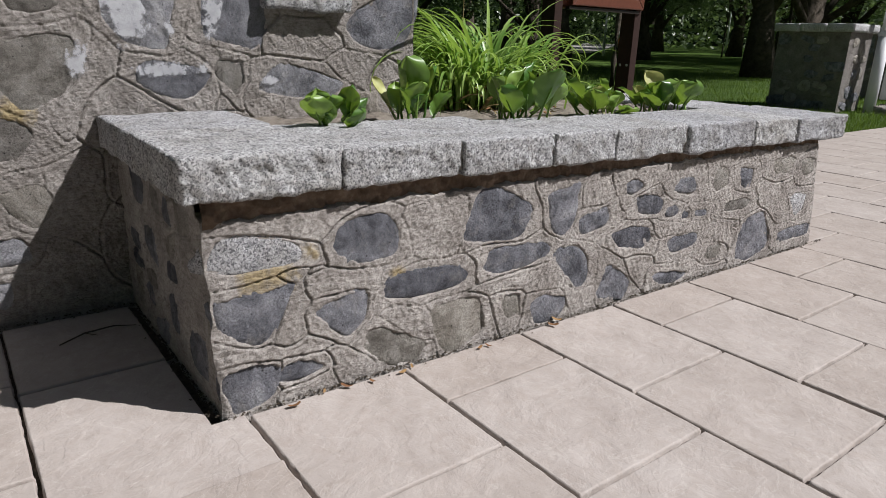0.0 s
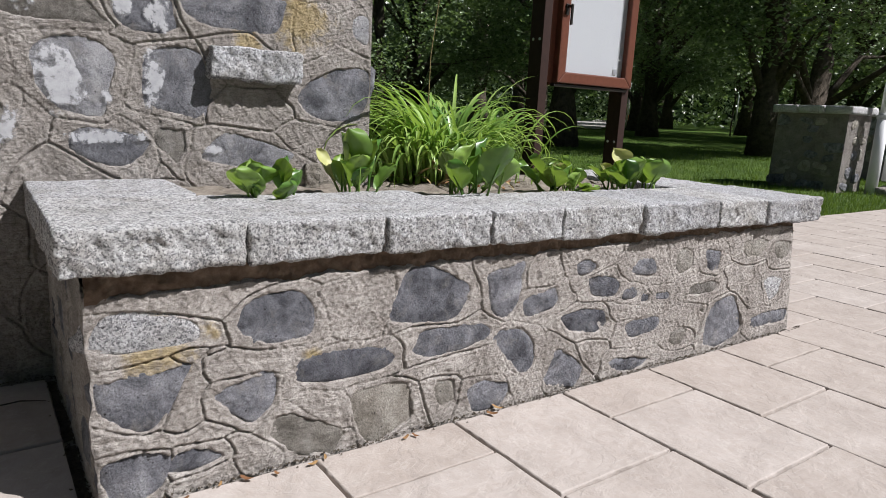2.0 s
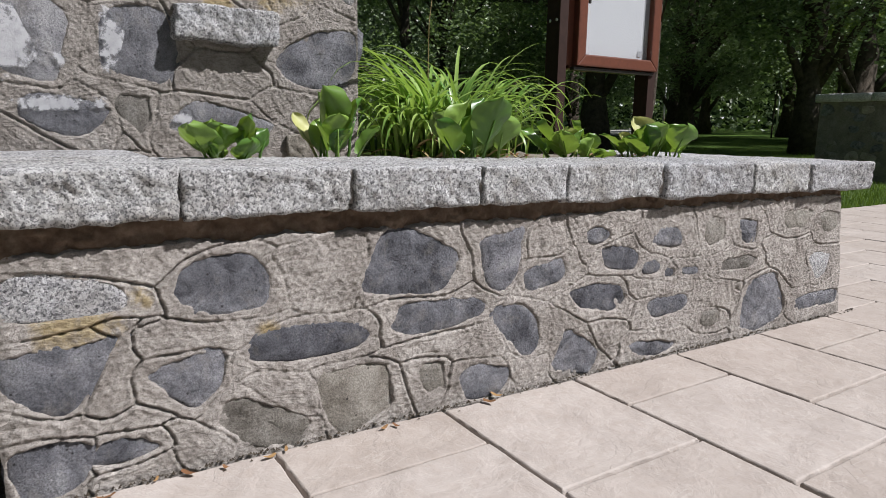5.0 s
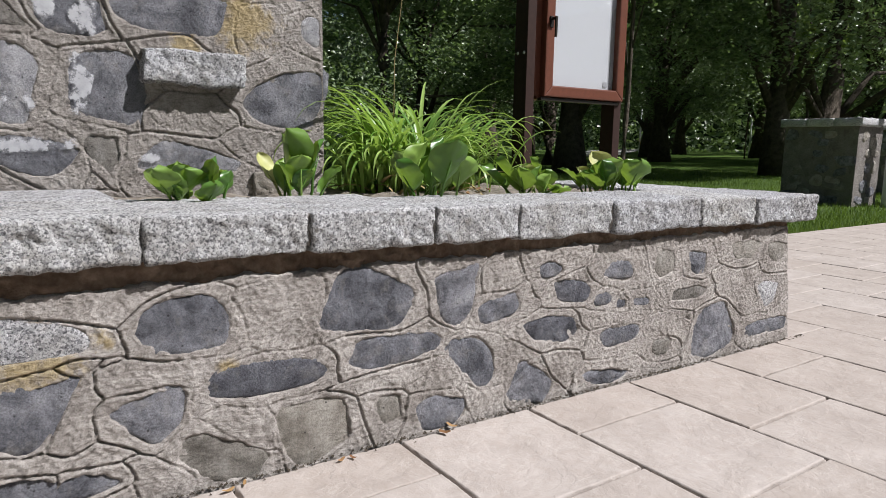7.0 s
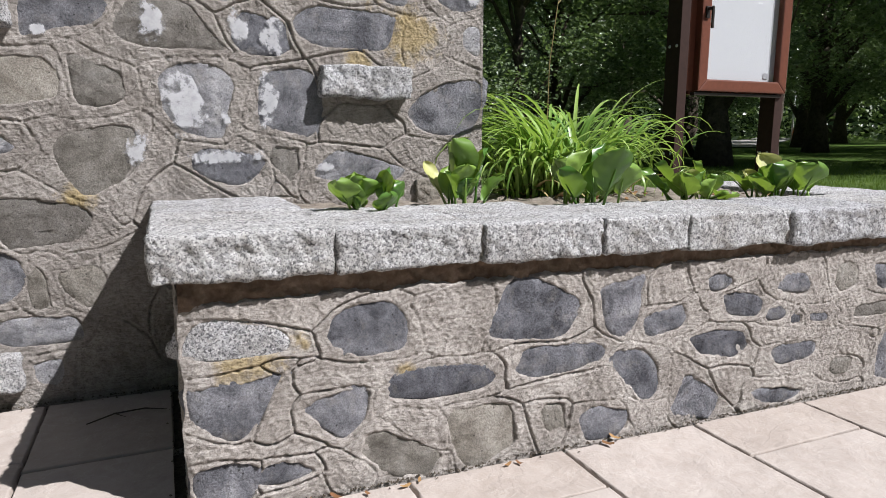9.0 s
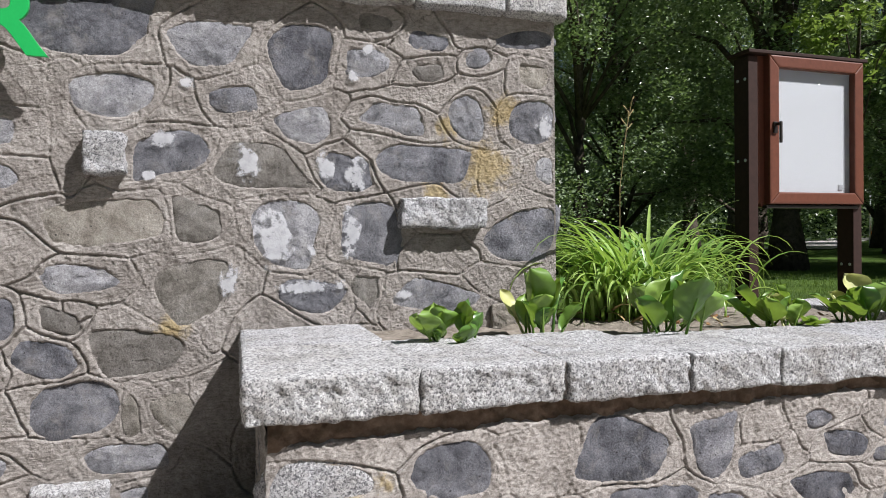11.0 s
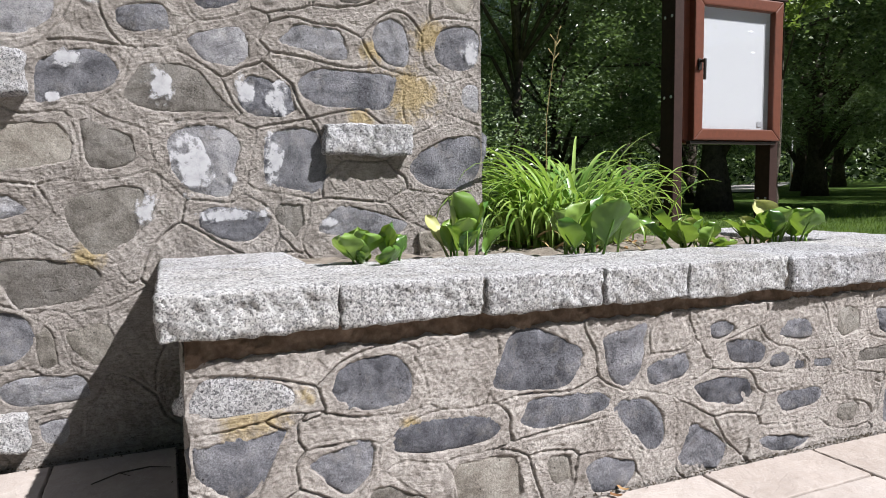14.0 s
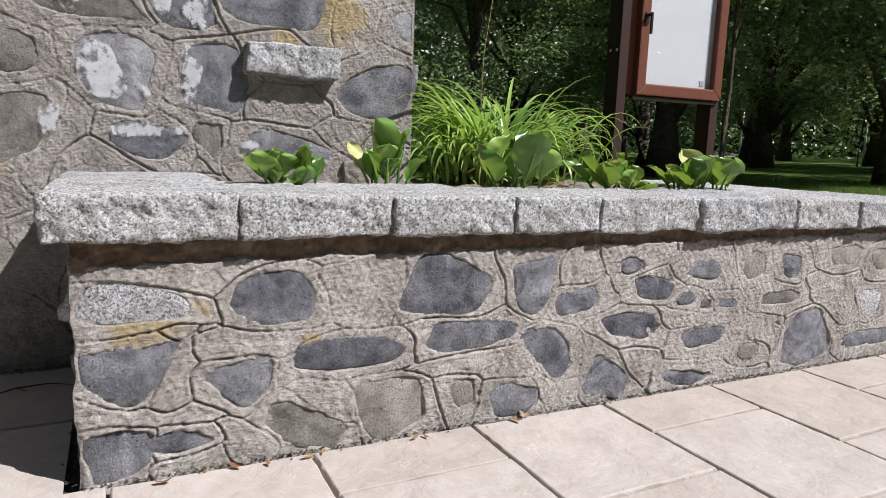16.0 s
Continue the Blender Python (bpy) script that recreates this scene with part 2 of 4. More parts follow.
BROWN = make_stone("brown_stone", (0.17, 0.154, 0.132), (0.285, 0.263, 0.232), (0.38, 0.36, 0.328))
BED = make_earth("brown_bed_mortar", (0.10, 0.068, 0.048), (0.19, 0.135, 0.098), (0.30, 0.23, 0.175), 26)
PAVING = make_paving()
JOINT = make_earth("joint_sand", (0.05, 0.04, 0.03), (0.11, 0.09, 0.07), (0.18, 0.15, 0.12), 60)
SOIL = make_earth("soil", (0.12, 0.10, 0.08), (0.24, 0.21, 0.175), (0.36, 0.32, 0.275), 25)
PAINT = make_paint()
FRAME = make_plain("brown_profile", (0.135, 0.045, 0.026), 0.42, wear=0.22, grain=35)
POST = make_plain("dark_wood_post", (0.036, 0.018, 0.014), 0.75, spec=0.2, wear=0.35, grain=25)
PAPER = make_plain("white_paper", (0.47, 0.49, 0.52), 0.9, wear=0.04)
GREY_PRINT = make_plain("grey_print", (0.32, 0.33, 0.35), 0.9)
BLACK = make_plain("dark_metal", (0.03, 0.025, 0.022), 0.4, 0.3)
STEEL = make_plain("galvanised_steel", (0.55, 0.55, 0.55), 0.4, 0.8)
WHITE_METAL = make_plain("white_enamel", (0.72, 0.73, 0.75), 0.4, wear=0.12)
GREEN = make_plain("green_enamel", (0.015, 0.36, 0.085), 0.35, wear=0.08)
ORANGE = make_plain("orange_paint", (0.65, 0.20, 0.03), 0.5)
PALE = make_earth("path_gravel", (0.30, 0.28, 0.26), (0.38, 0.36, 0.34), (0.46, 0.44, 0.42), 3)
BARK = make_bark()
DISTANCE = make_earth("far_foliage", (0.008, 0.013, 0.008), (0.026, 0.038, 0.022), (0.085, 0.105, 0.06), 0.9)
LAWN = make_lawn()
BERGENIA = make_leaf("bergenia_leaf", (0.050, 0.135, 0.022), (0.25, 0.38, 0.085), (0.28, 0.42, 0.05), 0.33, 0.25, "object")
PALE_LEAF = make_leaf("fading_leaf", (0.45, 0.46, 0.18), (0.52, 0.52, 0.26), (0.5, 0.5, 0.2), 0.5, 0.25, "object")
LILY = make_leaf("lily_leaf", (0.09, 0.21, 0.035), (0.40, 0.54, 0.17), (0.34, 0.50, 0.08), 0.38, 0.32)
STRAW = make_leaf("dry_leaf", (0.22, 0.16, 0.07), (0.42, 0.34, 0.17), (0.3, 0.22, 0.1), 0.8, 0.15)
TREE_LEAF = make_leaf("tree_leaf", (0.026, 0.048, 0.022), (0.27, 0.35, 0.20), (0.20, 0.30, 0.08), 0.34, 0.28)
YOUNG_LEAF = make_leaf("young_leaf", (0.08, 0.14, 0.03), (0.20, 0.27, 0.07), (0.24, 0.34, 0.06), 0.5, 0.35)
BLADE = make_leaf("grass_blade", (0.055, 0.11, 0.015), (0.13, 0.20, 0.035), (0.16, 0.25, 0.03), 0.6, 0.3)
DEAD = make_leaf("dead_leaf", (0.16, 0.07, 0.03), (0.33, 0.20, 0.09), (0.3, 0.15, 0.05), 0.8, 0.1, "object")


def make_glass():
    k = Mat("glass", 0.0, spec=0.5)
    gl = k.t.nodes.new("ShaderNodeBsdfGlossy")
    gl.inputs["Roughness"].default_value = 0.01
    tr = k.t.nodes.new("ShaderNodeBsdfTransparent")
    mx = k.t.nodes.new("ShaderNodeMixShader")
    mx.inputs[0].default_value = 0.045
    k.t.links.new(tr.outputs[0], mx.inputs[1])
    k.t.links.new(gl.outputs[0], mx.inputs[2])
    k.t.links.new(mx.outputs[0], k.t.nodes["Material Output"].inputs[0])
    return k.m


GLASS = make_glass()


# ---- building helpers ----
def link_mesh(name, verts, faces, material, parent=None, label="", smooth=False):
    me = bpy.data.meshes.new(name)
    me.from_pydata(verts, [], faces)
    me.materials.append(material)
    if smooth:
        me.shade_smooth()
    me.update()
    ob = new(name, me)
    ob.parent = parent
    if label:
        ob["label"] = label
    return ob


def part(name, bm, material, parent=None, label="", smooth=False):
    me = bpy.data.meshes.new(name)
    bm.to_mesh(me)
    bm.free()
    me.materials.append(material)
    if smooth:
        me.shade_smooth()
    ob = new(name, me)
    ob.parent = parent
    if label:
        ob["label"] = label
    return ob


def empty(name, at=(0, 0, 0)):
    ob = new(name)
    ob.location = at
    return ob


def add_box(bm, lo, hi, bevel=0.0):
    m = Matrix.Translation([(a + b) / 2 for a, b in zip(lo, hi)]) @ Matrix.Diagonal([b - a for a, b in zip(lo, hi)] + [1])
    r = bmesh.ops.create_cube(bm, size=1, matrix=m)
    if bevel:
        edges = list({e for v in r["verts"] for e in v.link_edges})
        bmesh.ops.bevel(bm, geom=edges, offset=bevel, segments=2, affect="EDGES", profile=0.6)
    return bm


def box(lo, hi, bevel=0.0):
    return add_box(bmesh.new(), lo, hi, bevel)


def add_tube(bm, points, radii, sides=8):
    rings = []
    for i, p in enumerate(points):
        p = Vector(p)
        a = Vector(points[max(i - 1, 0)])
        b = Vector(points[min(i + 1, len(points) - 1)])
        q = (b - a).to_track_quat("Z", "Y")
        ring = [bm.verts.new(p + q @ Vector((math.cos(t) * radii[i], math.sin(t) * radii[i], 0))) for t in [2 * math.pi * s / sides for s in range(sides)]]
        rings.append(ring)
    for r0, r1 in zip(rings, rings[1:]):
        for s in range(sides):
            bm.faces.new((r0[s], r0[(s + 1) % sides], r1[(s + 1) % sides], r1[s]))
    bm.faces.new(rings[0][::-1])
    bm.faces.new(rings[-1])
    return bm


def rough_block(name, lo, hi, material, parent=None, label="", step=0.014, face=0.008, top=0.003, seed=0.0):
    """A quarry-faced block: a finely divided box with worn edges and broken sides."""
    n = [max(3, round((b - a) / step)) for a, b in zip(lo, hi)]
    ids, verts, faces = {}, [], []
    size = [b - a for a, b in zip(lo, hi)]

    def vert(i, j, k):
        key = (i, j, k)
        if key not in ids:
            c = Vector([lo[d] + size[d] * key[d] / n[d] for d in range(3)])
            r = 0.009
            inner = Vector([min(max(c[d], lo[d] + r), hi[d] - r) for d in range(3)])
            off = c - inner
            if off.length > r:
                c = inner + off.normalized() * r
            side = Vector([1.0 if key[d] == n[d] else (-1.0 if key[d] == 0 else 0.0) for d in range(3)])
            q = c + Vector((seed, seed * 0.7, seed * 1.3))
            big = noise.noise(q * 8) * 0.5 + noise.noise(q * 22) * 0.6 + noise.noise(q * 50) * 0.55 + noise.noise(q * 105) * 0.42
            amount = face if (side.x or side.y) else top
            if side.z and (side.x or side.y):
                amount = face * 0.8
            d = side.normalized() if side.length else side
            c = c + d * (big * amount) - d * (max(0.0, noise.noise(q * 5.0) - 0.25) * face * 1.2)
            if key[2] == 0:
                c.z += 0.011 * noise.noise(Vector((c.x * 7 + seed, c.y * 7, 3.1))) + 0.005 * noise.noise(Vector((c.x * 25 + seed, c.y * 25, 1.1)))
            ids[key] = len(verts)
            verts.append(c)
        return ids[key]

    for ax in range(3):
        u, v = (ax + 1) % 3, (ax + 2) % 3
        for end in (0, n[ax]):
            for a in range(n[u]):
                for b in range(n[v]):
                    quad = []
                    for da, db in ((0, 0), (1, 0), (1, 1), (0, 1)):
                        key = [0, 0, 0]
                        key[ax], key[u], key[v] = end, a + da, b + db
                        quad.append(vert(*key))
                    faces.append(quad if end else quad[::-1])
    return link_mesh(name, verts, faces, material, parent, label, smooth=True)


def smooth01(x):
    x = np.clip(x, 0, 1)
    return x * x * (3 - 2 * x)


def wave_noise(u, v, scale, seed):
    """Smooth noise on whole arrays."""
    rng = np.random.default_rng(seed)
    out = np.zeros_like(u)
    for _ in range(14):
        a = rng.uniform(0, 2 * math.pi)
        f = scale * rng.uniform(0.5, 1.6)
        out += np.sin(f * (u * math.cos(a) + v * math.sin(a)) + rng.uniform(0, 6.28))
    return out / 3.7


def outline(cell):
    """The broken, many-sided outline of a stone: directions and reaches of its sides."""
    q = random.Random(round(cell[0] * 1000) * 7 + round(cell[1] * 1000) * 131)
    sides = [(math.pi / 2 * i + q.uniform(-0.28, 0.28), q.uniform(0.94, 1.03)) for i in range(4)]
    corners = [(math.pi / 4 + math.pi / 2 * i + q.uniform(-0.3, 0.3), q.uniform(1.02, 1.22)) for i in range(4) if q.random() < 0.85]
    return sides + corners


def rubble_face(u0, u1, v0, v1, step, cells, to_world, seed, flip=False, hold=(0.0, 0.0), groove=0.0026):
    """A mortared rubble face: each stone's cell is bordered by a tooled joint line; the mortar dips where a stone shows."""
    nu, nv = round((u1 - u0) / step), round((v1 - v0) / step)
    u, v = np.meshgrid(np.linspace(u0, u1, nu + 1), np.linspace(v0, v1, nv + 1))
    wu = u + 0.004 * wave_noise(u, v, 15, seed) + 0.0030 * wave_noise(u, v, 60, seed + 1) + 0.0014 * wave_noise(u, v, 190, seed + 21)
    wv = v + 0.004 * wave_noise(u, v, 15, seed + 2) + 0.0030 * wave_noise(u, v, 60, seed + 3) + 0.0014 * wave_noise(u, v, 190, seed + 22)
    ju, jv = u + 0.006 * wave_noise(u, v, 15, seed), v + 0.006 * wave_noise(u, v, 15, seed + 2)
    best = np.full(u.shape, 9.0)
    second = np.full(u.shape, 9.0)
    depth = 0.0020 * wave_noise(u, v, 14, seed + 4) + 0.0014 * wave_noise(u, v, 60, seed + 5) + 0.0011 * wave_noise(u, v, 170, seed + 6) + 0.0010 * wave_noise(u, v, 330, seed + 8)
    relief, depth, cover = depth, np.zeros_like(u), np.zeros_like(u)
    for x, z, w, h, rot, kind, along, up in cells:
        c, s = math.cos(radians(rot)), math.sin(radians(rot))
        sides = outline((x, z))

        def reach(pu, pv):
            du, dv = pu - x, pv - z
            a, b = (du * c + dv * s) / (w / 2), (dv * c - du * s) / (h / 2)
            a, b = a / np.clip(1 + up * b, 0.4, 1.6), b / np.clip(1 + along * a, 0.4, 1.6)
            return sum(np.maximum(0, (a * math.cos(t) + b * math.sin(t)) / k) ** 9 for t, k in sides) ** (1 / 9)

        d = (reach(ju, jv) - 1) * min(w, h) / 2
        second = np.minimum(second, np.maximum(best, d))
        best = np.minimum(best, d)
        q = reach(wu, wv)
        if kind != "smear":
            inside = smooth01(((1.04 - q) * min(w, h) / 2 + 0.003) / 0.006)
            cover = np.maximum(cover, inside)
        else:
            depth += 0.0016 * smooth01((1.0 - q) / 0.5)
    gap = second - best
    gv, gu = np.gradient(gap, (v1 - v0) / nv, (u1 - u0) / nu)
    away = gap / np.maximum(np.hypot(gu, gv), 0.5)
    tooled = 0.35 + 0.65 * smooth01(0.6 + 0.9 * wave_noise(u, v, 8, seed + 7))
    line = np.exp(-(away / groove) ** 2) * tooled
    lip = np.exp(-((away - 2.6 * groove) / (1.3 * groove)) ** 2) * tooled
    depth = depth + relief * (1 - 0.8 * cover) - 0.0062 * cover - 0.0105 * line + 0.0018 * lip
    edge = np.ones_like(u)
    if hold[0]:
        edge *= smooth01((u - u0) / hold[0])
    if hold[1]:
        edge *= smooth01((u1 - u) / hold[1])
    depth *= edge
    verts = [to_world(a, b, d) for a, b, d in zip(u.ravel().tolist(), v.ravel().tolist(), depth.ravel().tolist())]
    faces = []
    for j in range(nv):
        for i in range(nu):
            k = j * (nu + 1) + i
            f = (k, k + 1, k + nu + 2, k + nu + 1)
            faces.append(f[::-1] if flip else f)
    return verts, faces


def stone_piece(name, cell, to_world, material, parent, rng, lift=0.0, label="", flat=False):
    """One stone: an uneven broken plate that shows where the mortar has not covered it."""
    x, z, w, h, rot, _, along, up = cell
    n = 32
    sides = outline(cell)
    c, s = math.cos(radians(rot)), math.sin(radians(rot))
    ph = rng.uniform(0, 60)
    verts, faces = [], []
    rough = 0.0 if flat else rng.choice((0.0016, 0.003, 0.005, 0.007))
    lean = (0, 0) if flat else (rng.uniform(-0.014, 0.014), rng.uniform(-0.014, 0.014))
    rings = ((1.22, -0.012), (1.10, -0.0045), (0.97, -0.0022), (0.68, -0.0008), (0.34, -0.0002))
    if flat:
        rings = ((1.0, 0.0), (0.9, 0.0004), (0.6, 0.0006), (0.3, 0.0006))
    for k, (r, d) in enumerate(rings):
        for i in range(n):
            t = 2 * math.pi * i / n
            ct, st = math.cos(t), math.sin(t)
            e = sum(max(0.0, math.cos(t - a) / g) ** 9 for a, g in sides) ** (-1 / 9) * (1 + rng.uniform(-0.03, 0.03))
            a, b = e * r * ct, e * r * st
            a = a * (1 + up * b) / (1 - a * b * up * along)
            b = b * (1 + along * a)
            a, b = a * w / 2, b * h / 2
            p = (noise.noise(Vector((x * 3 + a * 20, z * 3 + b * 20, ph))) + 0.6 * noise.noise(Vector((a * 50, b * 50, ph)))) * rough if k > 1 else 0
            verts.append(to_world(x + a * c - b * s, z + a * s + b * c, lift + d + p + lean[0] * a + lean[1] * b))
    for k in range(len(rings) - 1):
        for i in range(n):
            j = (i + 1) % n
            faces.append((k * n + i, k * n + j, (k + 1) * n + j, (k + 1) * n + i))
    faces.append(tuple(range((len(rings) - 1) * n, len(rings) * n)))
    return link_mesh(name, verts, faces, material, parent, label, smooth=True)


# ---- ground ----
def ground_height(x, y):
    d = math.hypot(x, y)
    return -0.035 + 0.05 * min(1, max(0, (y - 1.75) / 0.3)) * (1 if x > 3.02 or y > 1.9 else 0) + 0.0125 * max(0.0, d - 8.0) * min(1, max(0, (y - 1.7) / 1.5))


def build_ground():
    side = [0.0]
    while side[-1] < 900:
        side.append(side[-1] + 0.15 + side[-1] * 0.06)
    axis = sorted([-a for a in side[1:]] + side)
    xs, ys = [a + 4 for a in axis], [a + 2 for a in axis]
    verts = [(x, y, ground_height(x, y) + 0.012 * noise.noise(Vector((x * 0.7, y * 0.7, 0)))) for y in ys for x in xs]
    n = len(xs)
    faces = [(j * n + i, j * n + i + 1, j * n + n + i + 1, j * n + n + i) for j in range(len(ys) - 1) for i in range(n - 1)]
    ob = link_mesh("ground", verts, faces, LAWN, smooth=True)
    tagged(ob, "mown green park lawn in dappled tree shade", "lawn", kind="structure")


build_ground()
bed = part("paving_bed", add_box(box((-7, -7, -0.2), (22, 0.86, -0.022)), (2.86, 0.86, -0.2), (22, 1.82, -0.022)), JOINT)
tagged(bed, "dark sand bed showing in the paving joints", "paving bed", kind="structure")

# park path far behind the notice board
path_bm = bmesh.new()
for i in range(14):
    a, b = i / 14, (i + 1) / 14
    quad = []
    for f, w in ((a, -1), (a, 1), (b, 1), (b, -1)):
        x, y = 24 + 26 * f, 22 + 19 * f
        px, py = x + w * 1.6 * 0.6, y - w * 1.6 * 0.8
        quad.append(path_bm.verts.new((px, py, ground_height(px, py) + 0.05)))
    path_bm.faces.new(quad)
tagged(part("path", path_bm, PALE), "pale gravel footpath crossing the park lawn", "path", kind="structure")


# ---- planter ----
def front_y(x, z):
    return 0.036 - 0.018 * x - 0.048 * (1 - z / 0.5) + 0.034 * min(1.0, max(0.0, (z - 0.458 - 0.010 * noise.noise(Vector((x * 9, 0, 3))) - 0.007 * noise.noise(Vector((x * 34, 0, 5)))) / 0.012))


LEFT_X, RIGHT_X, BACK_Y = 0.052, 2.825, 0.84


def corner_wear(v, seed):
    return 0.010 * noise.noise(Vector((seed, 0.0, v * 9))) + 0.006 * noise.noise(Vector((seed, 5.0, v * 28)))


def on_front(u, v, d):
    at_left, at_right = max(0.0, 1 - (u - LEFT_X) / 0.08), max(0.0, 1 - (RIGHT_X - u) / 0.08)
    round_off = 0.010 * (at_left ** 4 + at_right ** 4)
    return (u + corner_wear(v, 2.0) * at_left + corner_wear(v, 7.0) * at_right, front_y(u, v) - d + round_off, v)


def on_left(u, v, d):
    y0 = front_y(LEFT_X, v) + 0.010
    return (LEFT_X + corner_wear(v, 2.0) * max(0.0, 1 - u / 0.08) - d, y0 + (BACK_Y - y0) * u / 0.84, v)


def on_right(u, v, d):
    y0 = front_y(RIGHT_X, v) + 0.010
    return (RIGHT_X + corner_wear(v, 7.0) * max(0.0, 1 - u / 0.08) + d, y0 + (BACK_Y - y0) * u / 0.84, v)


FRONT, TALL, SMEARS = [], [], []


def front_stone(*cell):
    """x, z, width, height, turn, kind, how it widens along, how it widens upwards."""
    FRONT.append(cell)


def tall_stone(*cell):
    TALL.append(cell)


def paint_smear(x, z, w, h, turn, along, up):
    SMEARS.append((x, z, w, h, turn, "paint", along, up))


front_stone(0.156, 0.376, 0.212, 0.079, -10, "granite", -0.23, -0.13)
front_stone(0.123, 0.225, 0.156, 0.121, -11, "basalt", 0.11, 0.18)
front_stone(0.129, 0.055, 0.131, 0.109, 6, "basalt", -0.16, 0.05)
front_stone(0.251, 0.069, 0.112, 0.047, -1, "basalt", -0.16, -0.10)
front_stone(0.464, 0.368, 0.178, 0.121, -6, "basalt", -0.02, 0.04)
front_stone(0.396, 0.187, 0.122, 0.097, 21, "basalt", -0.12, 0.24)
front_stone(0.646, 0.223, 0.264, 0.072, -1, "basalt", -0.07, -0.02)
front_stone(0.905, 0.370, 0.232, 0.150, -10, "basalt", -0.08, 0.06)
front_stone(0.974, 0.237, 0.259, 0.073, 4, "basalt", 0.00, -0.03)
front_stone(1.169, 0.356, 0.120, 0.153, -15, "basalt", 0.17, 0.24)
front_stone(1.319, 0.300, 0.152, 0.062, 17, "basalt", 0.09, 0.07)
front_stone(1.210, 0.175, 0.168, 0.100, -29, "basalt", 0.24, -0.13)
front_stone(0.527, 0.052, 0.189, 0.089, -24, "brown", -0.03, 0.07)
front_stone(0.746, 0.075, 0.171, 0.144, -2, "brown", -0.15, 0.16)
front_stone(0.947, 0.080, 0.060, 0.073, 18, "brown", -0.20, 0.24)
front_stone(1.112, 0.041, 0.143, 0.083, -0, "basalt", -0.15, 0.08)
front_stone(1.435, 0.057, 0.149, 0.101, -36, "basalt", -0.13, 0.17)
front_stone(1.514, 0.216, 0.202, 0.081, -7, "basalt", 0.24, 0.05)
front_stone(1.522, 0.395, 0.088, 0.043, 6, "basalt", -0.24, 0.00)
front_stone(1.609, 0.320, 0.146, 0.067, -11, "basalt", -0.01, 0.03)
front_stone(1.813, 0.371, 0.123, 0.057, -2, "basalt", 0.07, -0.14)
front_stone(1.739, 0.283, 0.078, 0.041, 9, "basalt", 0.04, -0.11)
front_stone(1.821, 0.259, 0.042, 0.028, -2, "basalt", 0.05, 0.02)
front_stone(1.922, 0.252, 0.077, 0.027, -5, "basalt", 0.03, 0.02)
front_stone(1.815, 0.153, 0.187, 0.059, 2, "basalt", -0.13, -0.07)
front_stone(1.746, 0.024, 0.178, 0.044, -5, "basalt", -0.10, 0.23)
front_stone(2.044, 0.372, 0.101, 0.085, 2, "brown", -0.01, 0.07)
front_stone(2.234, 0.354, 0.091, 0.078, 2, "basalt", -0.02, 0.16)
front_stone(2.169, 0.254, 0.177, 0.043, -1, "brown", 0.09, -0.01)
front_stone(2.018, 0.084, 0.085, 0.050, -6, "brown", -0.01, 0.11)
front_stone(2.302, 0.103, 0.221, 0.179, 19, "basalt", 0.17, -0.04)
front_stone(0.178, 0.443, 0.228, 0.032, -1, "smear", 0.24, 0.03)
front_stone(0.688, 0.364, 0.153, 0.115, -3, "smear", 0.13, 0.09)
front_stone(0.242, 0.222, 0.047, 0.117, -18, "smear", -0.14, 0.13)
front_stone(0.404, 0.261, 0.174, 0.027, -5, "smear", 0.05, -0.01)
front_stone(0.389, 0.035, 0.072, 0.049, -20, "smear", -0.24, 0.11)
front_stone(0.583, 0.118, 0.128, 0.070, -39, "smear", 0.24, -0.19)
front_stone(0.983, 0.154, 0.179, 0.041, -3, "smear", 0.23, 0.02)
front_stone(1.330, 0.401, 0.090, 0.059, 4, "smear", -0.12, -0.00)
front_stone(1.236, 0.054, 0.105, 0.047, -6, "smear", -0.01, -0.10)
front_stone(0.123, 0.137, 0.121, 0.021, -4, "smear", -0.08, 0.02)
front_stone(1.807, 0.209, 0.202, 0.026, -6, "smear", -0.24, -0.02)
front_stone(2.019, 0.153, 0.146, 0.056, -5, "smear", 0.04, -0.01)
front_stone(0.266, 0.014, 0.084, 0.030, 0, "smear", 0.24, 0.11)
front_stone(2.516, 0.383, 0.156, 0.065, -2, "brown", 0.04, 0.21)
front_stone(2.673, 0.202, 0.109, 0.091, 6, "granite", -0.14, 0.07)
front_stone(2.734, 0.360, 0.121, 0.069, 2, "brown", -0.04, 0.05)
front_stone(2.664, 0.069, 0.281, 0.052, 0, "basalt", 0.08, -0.05)
front_stone(2.447, 0.244, 0.199, 0.085, -13, "smear", 0.24, -0.00)
tall_stone(-0.427, 1.582, 0.326, 0.183, 4, "basalt", 0.05, 0.08)
tall_stone(-0.085, 1.533, 0.206, 0.133, -4, "basalt", 0.24, 0.21)
tall_stone(-0.357, 1.357, 0.203, 0.123, 2, "basalt", -0.07, 0.20)
tall_stone(0.002, 1.359, 0.136, 0.070, 1, "basalt", 0.06, 0.06)
tall_stone(0.214, 1.520, 0.189, 0.199, 4, "basalt", 0.13, 0.17)
tall_stone(-0.194, 1.179, 0.203, 0.120, 12, "basalt", 0.04, 0.09)
tall_stone(0.228, 1.284, 0.145, 0.109, 7, "basalt", 0.15, 0.23)
tall_stone(0.443, 1.515, 0.143, 0.092, 8, "basalt", -0.24, -0.09)
tall_stone(0.659, 1.602, 0.135, 0.063, -7, "basalt", -0.14, 0.11)
tall_stone(0.471, 1.657, 0.117, 0.050, -5, "brown", -0.23, 0.07)
